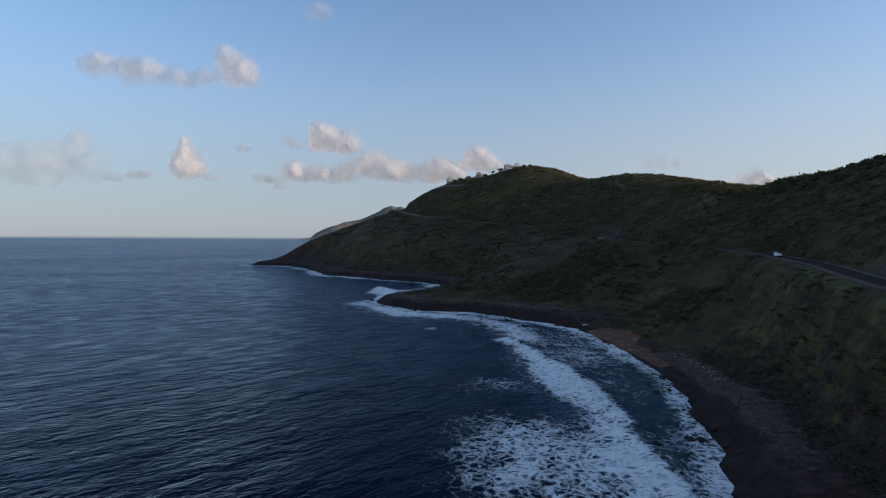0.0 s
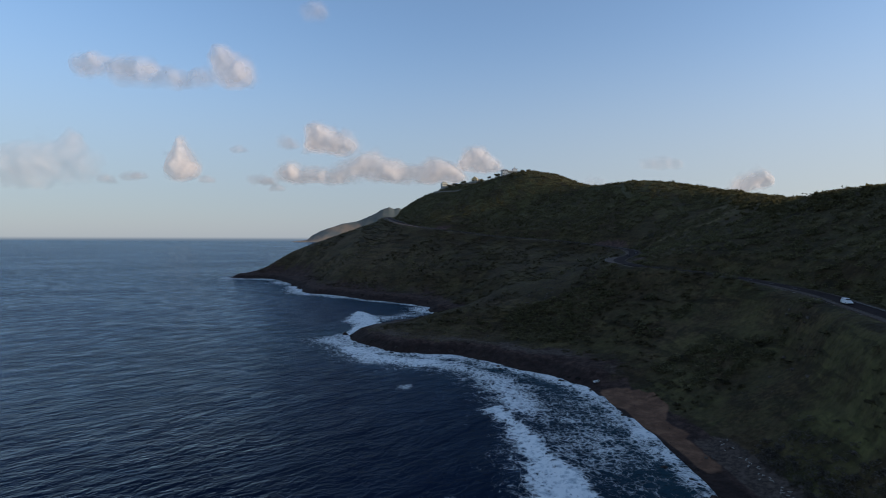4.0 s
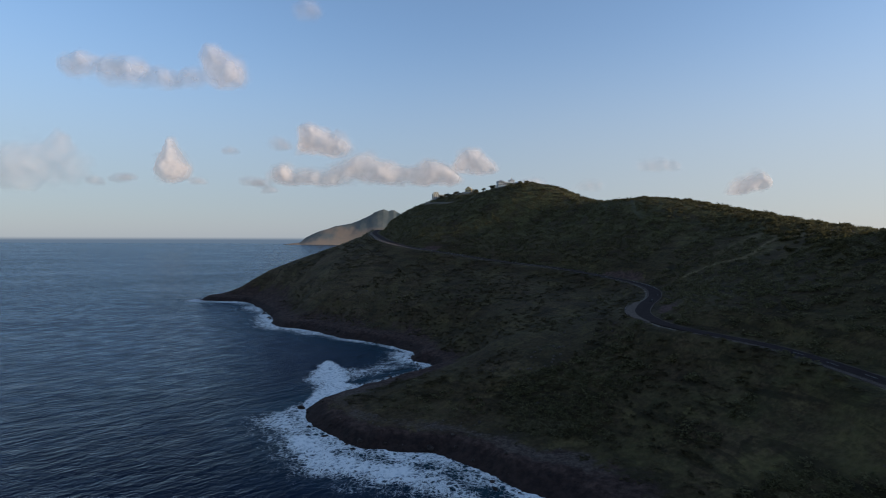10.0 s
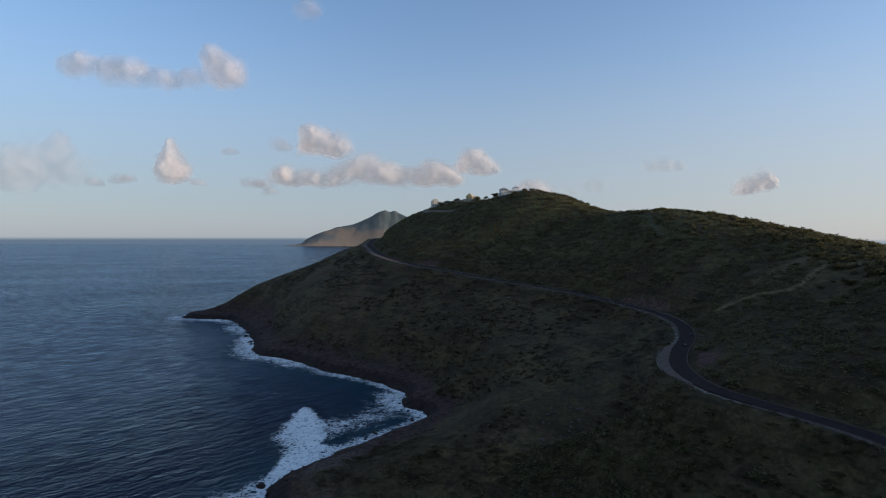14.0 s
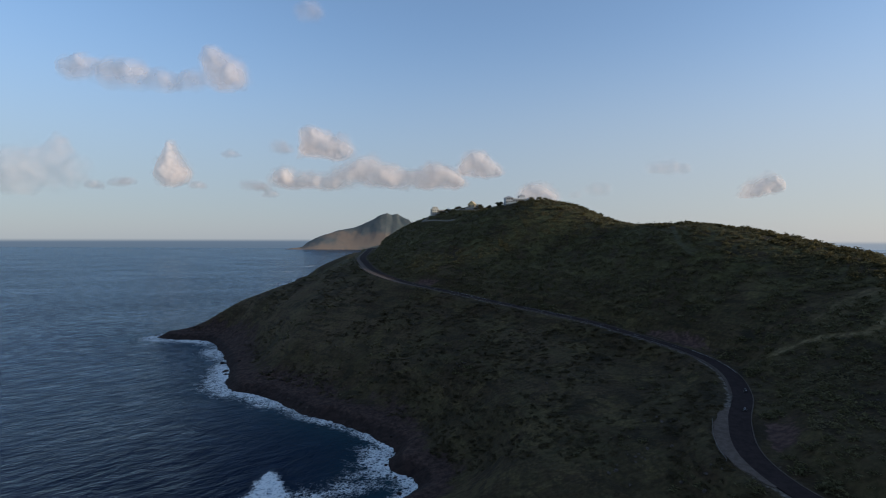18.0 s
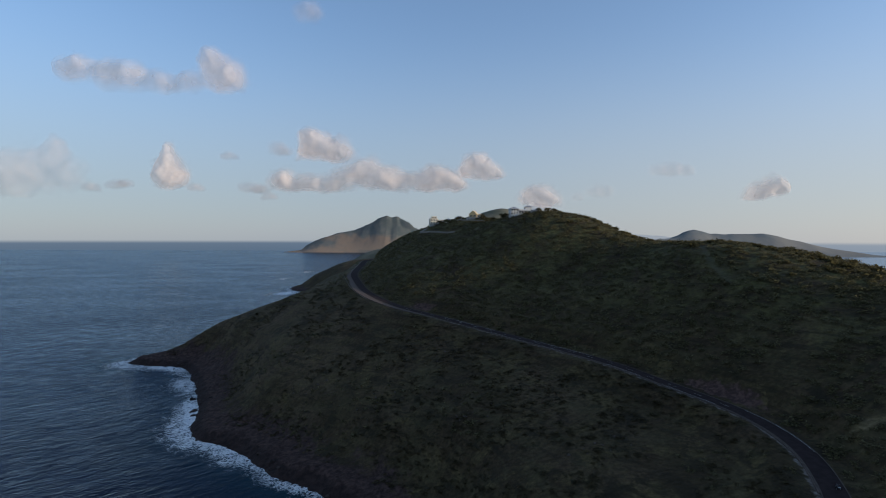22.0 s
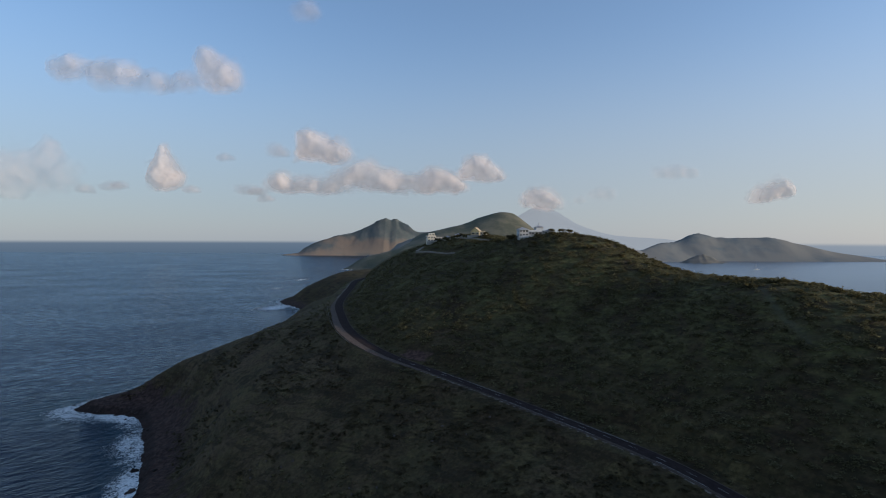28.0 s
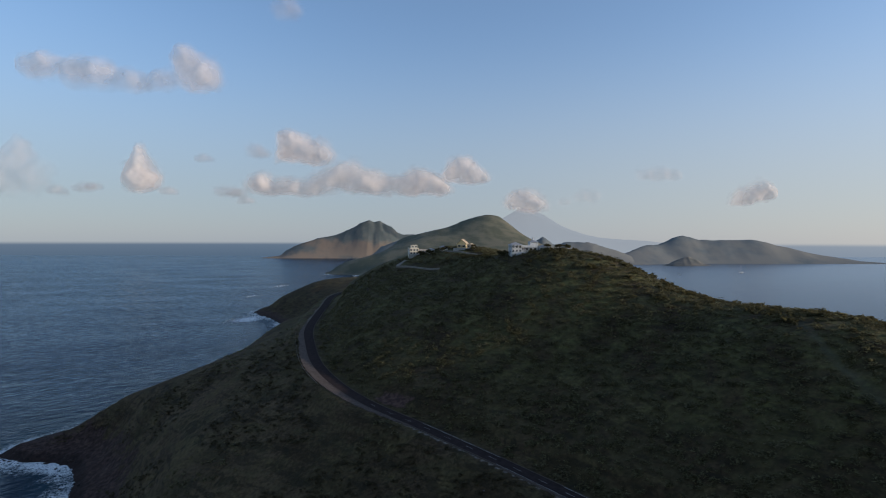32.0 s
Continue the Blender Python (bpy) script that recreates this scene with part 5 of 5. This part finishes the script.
PALEROCK = plain("weathered_rock", (0.045, 0.036, 0.031), (0.115, 0.093, 0.080), 1.1, 0.9, 0.2, 0.0, 0.08)
OUTCROP = []
for me in ROCKS:
    OUTCROP.append(me.copy())
    OUTCROP[-1].materials.clear()
    OUTCROP[-1].materials.append(PALEROCK)
rng = random.Random(21)
for cx, cy, spread, n in ((110, 196, 9, 16), (120, 215, 8, 8), (38, 480, 6, 12), (86, 352, 7, 14), (95, 330, 6, 8), (-60, 548, 12, 14), (-20, 520, 10, 10), (140, 345, 6, 10), (150, 330, 8, 10), (80, 432, 6, 8), (20, 540, 10, 8), (60, 300, 8, 8), (62, 334, 9, 26), (52, 322, 7, 20), (100, 372, 6, 10), (122, 288, 7, 12), (74, 150, 5, 14), (72, 130, 5, 16), (68, 112, 5, 18), (64, 96, 5, 18), (60, 82, 5, 16), (76, 170, 4, 8), (-10, 300, 8, 14), (20, 290, 9, 14), (45, 268, 6, 10)):
    for i in range(n):
        x, y, s = cx + rng.gauss(0, spread), cy + rng.gauss(0, spread * 0.5), rng.choice((0.3, 0.4, 0.55, 0.75))
        if abs(np.hypot(*(ROADFINE[:, :2] - (x, y)).T).min()) < 6:
            continue
        r = new("rock", rng.choice(OUTCROP))
        r.matrix_world = pose(x, y, on_ground(x, y) + s * 0.1, rng.uniform(-15, 15), rng.uniform(-15, 15), rng.uniform(0, 360)) @ Matrix.Diagonal((s, s * rng.uniform(0.6, 1), s * rng.uniform(0.7, 1.2), 1))
        tagged(r, "pale weathered rock showing through the grass", "rock", "rocks on the slope")


# ---- scrub and trees ----
def leaf_clump(seed, n, squash=0.75, size=0.34, upright=0.5):
    """Leaf sprays on a lumpy dome of radius 1: separate triangles, n of them."""
    g = np.random.default_rng(seed)
    d = g.normal(size=(n, 3))
    d[:, 2] = np.abs(d[:, 2]) * 0.9 - 0.12
    d /= np.linalg.norm(d, axis=1)[:, None]
    c = d * (0.55 + 0.5 * g.random((n, 1))) * (1 + 0.3 * np.sin(3 * d[:, :1] * 4 + seed))
    c[:, 2] *= squash
    t = g.normal(size=(n, 3, 3)) * size
    t[..., 2] *= upright
    t += d[:, None] * 0.12
    return c[:, None] + t - t.mean(1, keepdims=True)


def scatter(name, places, sizes, templates, material, label, category, seed, lift=0.1):
    g = np.random.default_rng(seed)
    places = np.array(places)
    which, turn = g.integers(0, len(templates), len(places)), g.random(len(places)) * 6.283
    tris = []
    for i, t in enumerate(templates):
        pick = which == i
        p, s, a = places[pick], np.array(sizes)[pick], turn[pick]
        co, si = np.cos(a)[:, None, None], np.sin(a)[:, None, None]
        b = t[None] * s[:, None, None, None]
        v = np.stack([b[..., 0] * co - b[..., 1] * si, b[..., 0] * si + b[..., 1] * co, b[..., 2]], -1) + (p + [0, 0, lift])[:, None, None]
        tris.append(v.reshape(-1, 3))
    v = np.concatenate(tris)
    return tagged(new(name, mesh_of(name, v, np.arange(len(v)).reshape(-1, 3), material, False)), label, category, kind="stuff")


def sow(n, box_, accept, seed):
    """Places on the land inside a rectangle, kept where accept(x, y, height, road distance, side, coast distance) says so."""
    g = np.random.default_rng(seed)
    x, y = g.uniform(box_[0], box_[1], n), g.uniform(box_[2], box_[3], n)
    z, _, _, r, at, d = ground(x, y)
    k = np.clip(np.round(at).astype(int), 0, len(ROADLINE) - 1)
    side = np.sign(ahead[k, 0] * (y - ROADLINE[k, 1]) - ahead[k, 1] * (x - ROADLINE[k, 0]))
    keep = accept(x, y, z, r, side, d) & (r > 6.5) & (d > 12)
    return np.c_[x, y, z][keep]


def off_lanes(x, y):
    on_lane = np.minimum(nearest(x, y, LANES[0])[0], nearest(x, y, LANES[1])[0]) < 5.5
    on_path = np.minimum.reduce([nearest(x, y, line)[0] for line in (DRY_PATH, UPPER_PATH, RIDGE_PATH)]) < 1.7
    return ~(on_lane | on_path)


CLUMPS = [leaf_clump(i, 48, 0.72, 0.25) for i in range(5)]
patchy = lambda x, y: grid_noise(x, y, 38, 77, 4, 0.55)
upper = sow(46000, (-60, 320, -40, 880), lambda x, y, z, r, s, d: (s < 0) & off_lanes(x, y) & ((r > 17) | (cut_bank(y) < 0.45)) & (patchy(x, y) > -0.42 - 0.35 * ease(x, 110, 160) * ease(y, 470, 520) + 0.55 * np.exp(-((x - 202) / 40) ** 2 - ((y - 408) / 40) ** 2)), 1)
lower = sow(22000, (-240, 150, 20, 900), lambda x, y, z, r, s, d: (s > 0) & (patchy(x, y) > 0.22) & (d > 20), 2)
g = np.random.default_rng(3)
scatter("scrub", upper, 0.75 + 1.45 * g.random(len(upper)) ** 2, CLUMPS, SCRUB, "dense low scrub over the upper hillside", "scrub", 4)
scatter("scrub", lower, 0.5 + 1.1 * g.random(len(lower)) ** 2, [leaf_clump(i, 46, 0.62, 0.26) for i in range(5)], SCRUB, "scattered low bushes on the grassy lower slope", "scrub", 5)
bushes = sow(2600, (40, 125, 205, 320), lambda x, y, z, r, s, d: (s > 0) & (patchy(x, y) > -0.1) & (d > 26), 12)
g = np.random.default_rng(13)
scatter("thicket", bushes, 0.8 + 1.3 * g.random(len(bushes)) ** 2, [leaf_clump(40 + i, 50, 0.75, 0.22) for i in range(4)], SCRUB, "dark green bushes crowding the slope below the road", "thicket", 14)
edge_line = shore[(shore[:, 1] > 50) & (shore[:, 1] < 165)]
g = np.random.default_rng(15)
pick = edge_line[g.integers(0, len(edge_line), 1300)] + np.c_[15 + 5.5 * np.abs(g.normal(size=1300)), g.normal(size=1300) * 2]
DEADWOOD = leaf_material("bare_grey_twigs", (0.066, 0.055, 0.047), (0.165, 0.138, 0.118), (0.095, 0.084, 0.056))
scatter("thicket", np.c_[pick, heights(pick)], 0.5 + 0.9 * g.random(len(pick)) ** 2, [leaf_clump(50 + i, 44, 0.8, 0.2) for i in range(4)], DEADWOOD, "grey half-bare bushes behind the shingle", "thicket", 16)
cp = smooth_line(CREST, 3.0)
g = np.random.default_rng(6)
pick = cp[g.integers(0, len(cp), 2600), :2] + g.normal(size=(2600, 2)) * 13
pick = pick[(pick[:, 1] < 725) & (pick[:, 1] > -60)]
scatter("thicket", np.c_[pick, heights(pick)], 1.3 + 2.0 * g.random(len(pick)) ** 2.5, [leaf_clump(20 + i, 60, 0.8, 0.27, 0.8) for i in range(4)], LEAVES, "thicket of wind-shaped trees along the ridge", "thicket", 7)


pick = cp[-42:, :2][g.integers(0, 42, 300)] + g.normal(size=(300, 2)) * (9, 7)
houses = np.array([(99, 735), (58, 846), (14, 868), (40, 852), (28, 856), (104, 735), (84, 735), (112, 736), (65, 848), (0, 866)])
pick = pick[np.hypot(*(pick[:, None] - houses[None]).transpose(2, 0, 1)).min(1) > 7.5]
pick = pick[off_lanes(pick[:, 0], pick[:, 1])]
scatter("thicket", np.c_[pick, heights(pick)], 0.9 + 1.3 * g.random(len(pick)), [leaf_clump(30 + i, 60, 0.85, 0.27, 0.9) for i in range(4)], LEAVES, "garden shrubs round the summit houses", "thicket", 17)


def tree(x, y, tall, spread, seed):
    """A small tree: bent tapering trunk, limbs, and a ragged crown of leaf sprays."""
    g = random.Random(seed)
    t = thing("tree", "small wind-bent tree beside the summit houses", "tree", (x, y, on_ground(x, y)), g.uniform(0, 360), "trees on the summit")
    bm = bmesh.new()
    fork = Vector((g.uniform(-0.3, 0.3), g.uniform(-0.3, 0.3), tall * 0.5))
    rod(bm, (0, 0, -0.4), fork, 0.2, 0.13, 7)
    tips = []
    for i in range(5):
        a = i * 1.257 + g.uniform(-0.4, 0.4)
        tip = fork + Vector((math.cos(a) * spread * 0.6, math.sin(a) * spread * 0.6, tall * g.uniform(0.15, 0.4)))
        rod(bm, fork, tip, 0.09, 0.04, 5)
        tips.append(tip)
    part("trunk", bm, BARK, t)
    v = np.concatenate([leaf_clump(seed * 9 + i, 60, 0.85, 0.25, 1.0).reshape(-1, 3) * spread * g.uniform(0.45, 0.65) + np.array(p) for i, p in enumerate(tips + [fork + Vector((0, 0, tall * 0.35))])])
    crown = new("crown", mesh_of("crown", v, np.arange(len(v)).reshape(-1, 3), LEAVES, False))
    crown.parent = t


g = random.Random(9)
for i in range(22):
    x, y = g.choice(((78, 738), (70, 742), (112, 742), (50, 848), (66, 838), (36, 850), (24, 858), (20, 866), (-4, 866), (122, 738)))
    tree(x + g.gauss(0, 4), y - 4 + g.gauss(0, 3), g.uniform(3.0, 5.0), g.uniform(1.6, 2.8), i)


GRASS = leaf_material("grass_blades", (0.037, 0.0295, 0.0127), (0.083, 0.066, 0.0292), (0.108, 0.080, 0.041))
meadow = sow(34000, (-230, 200, 20, 720), lambda x, y, z, r, s, d: (d > 16) & (s > 0) & (grid_noise(x, y, 26, 91, 4) > -0.12), 8)
g = np.random.default_rng(10)
scatter("grass", meadow, 0.7 + 1.5 * g.random(len(meadow)) ** 1.5, [leaf_clump(60 + i, 18, 0.26, 0.42, 0.2) for i in range(6)], GRASS, "low cushions of rough grass on the slope", "grass", 11, -0.1)
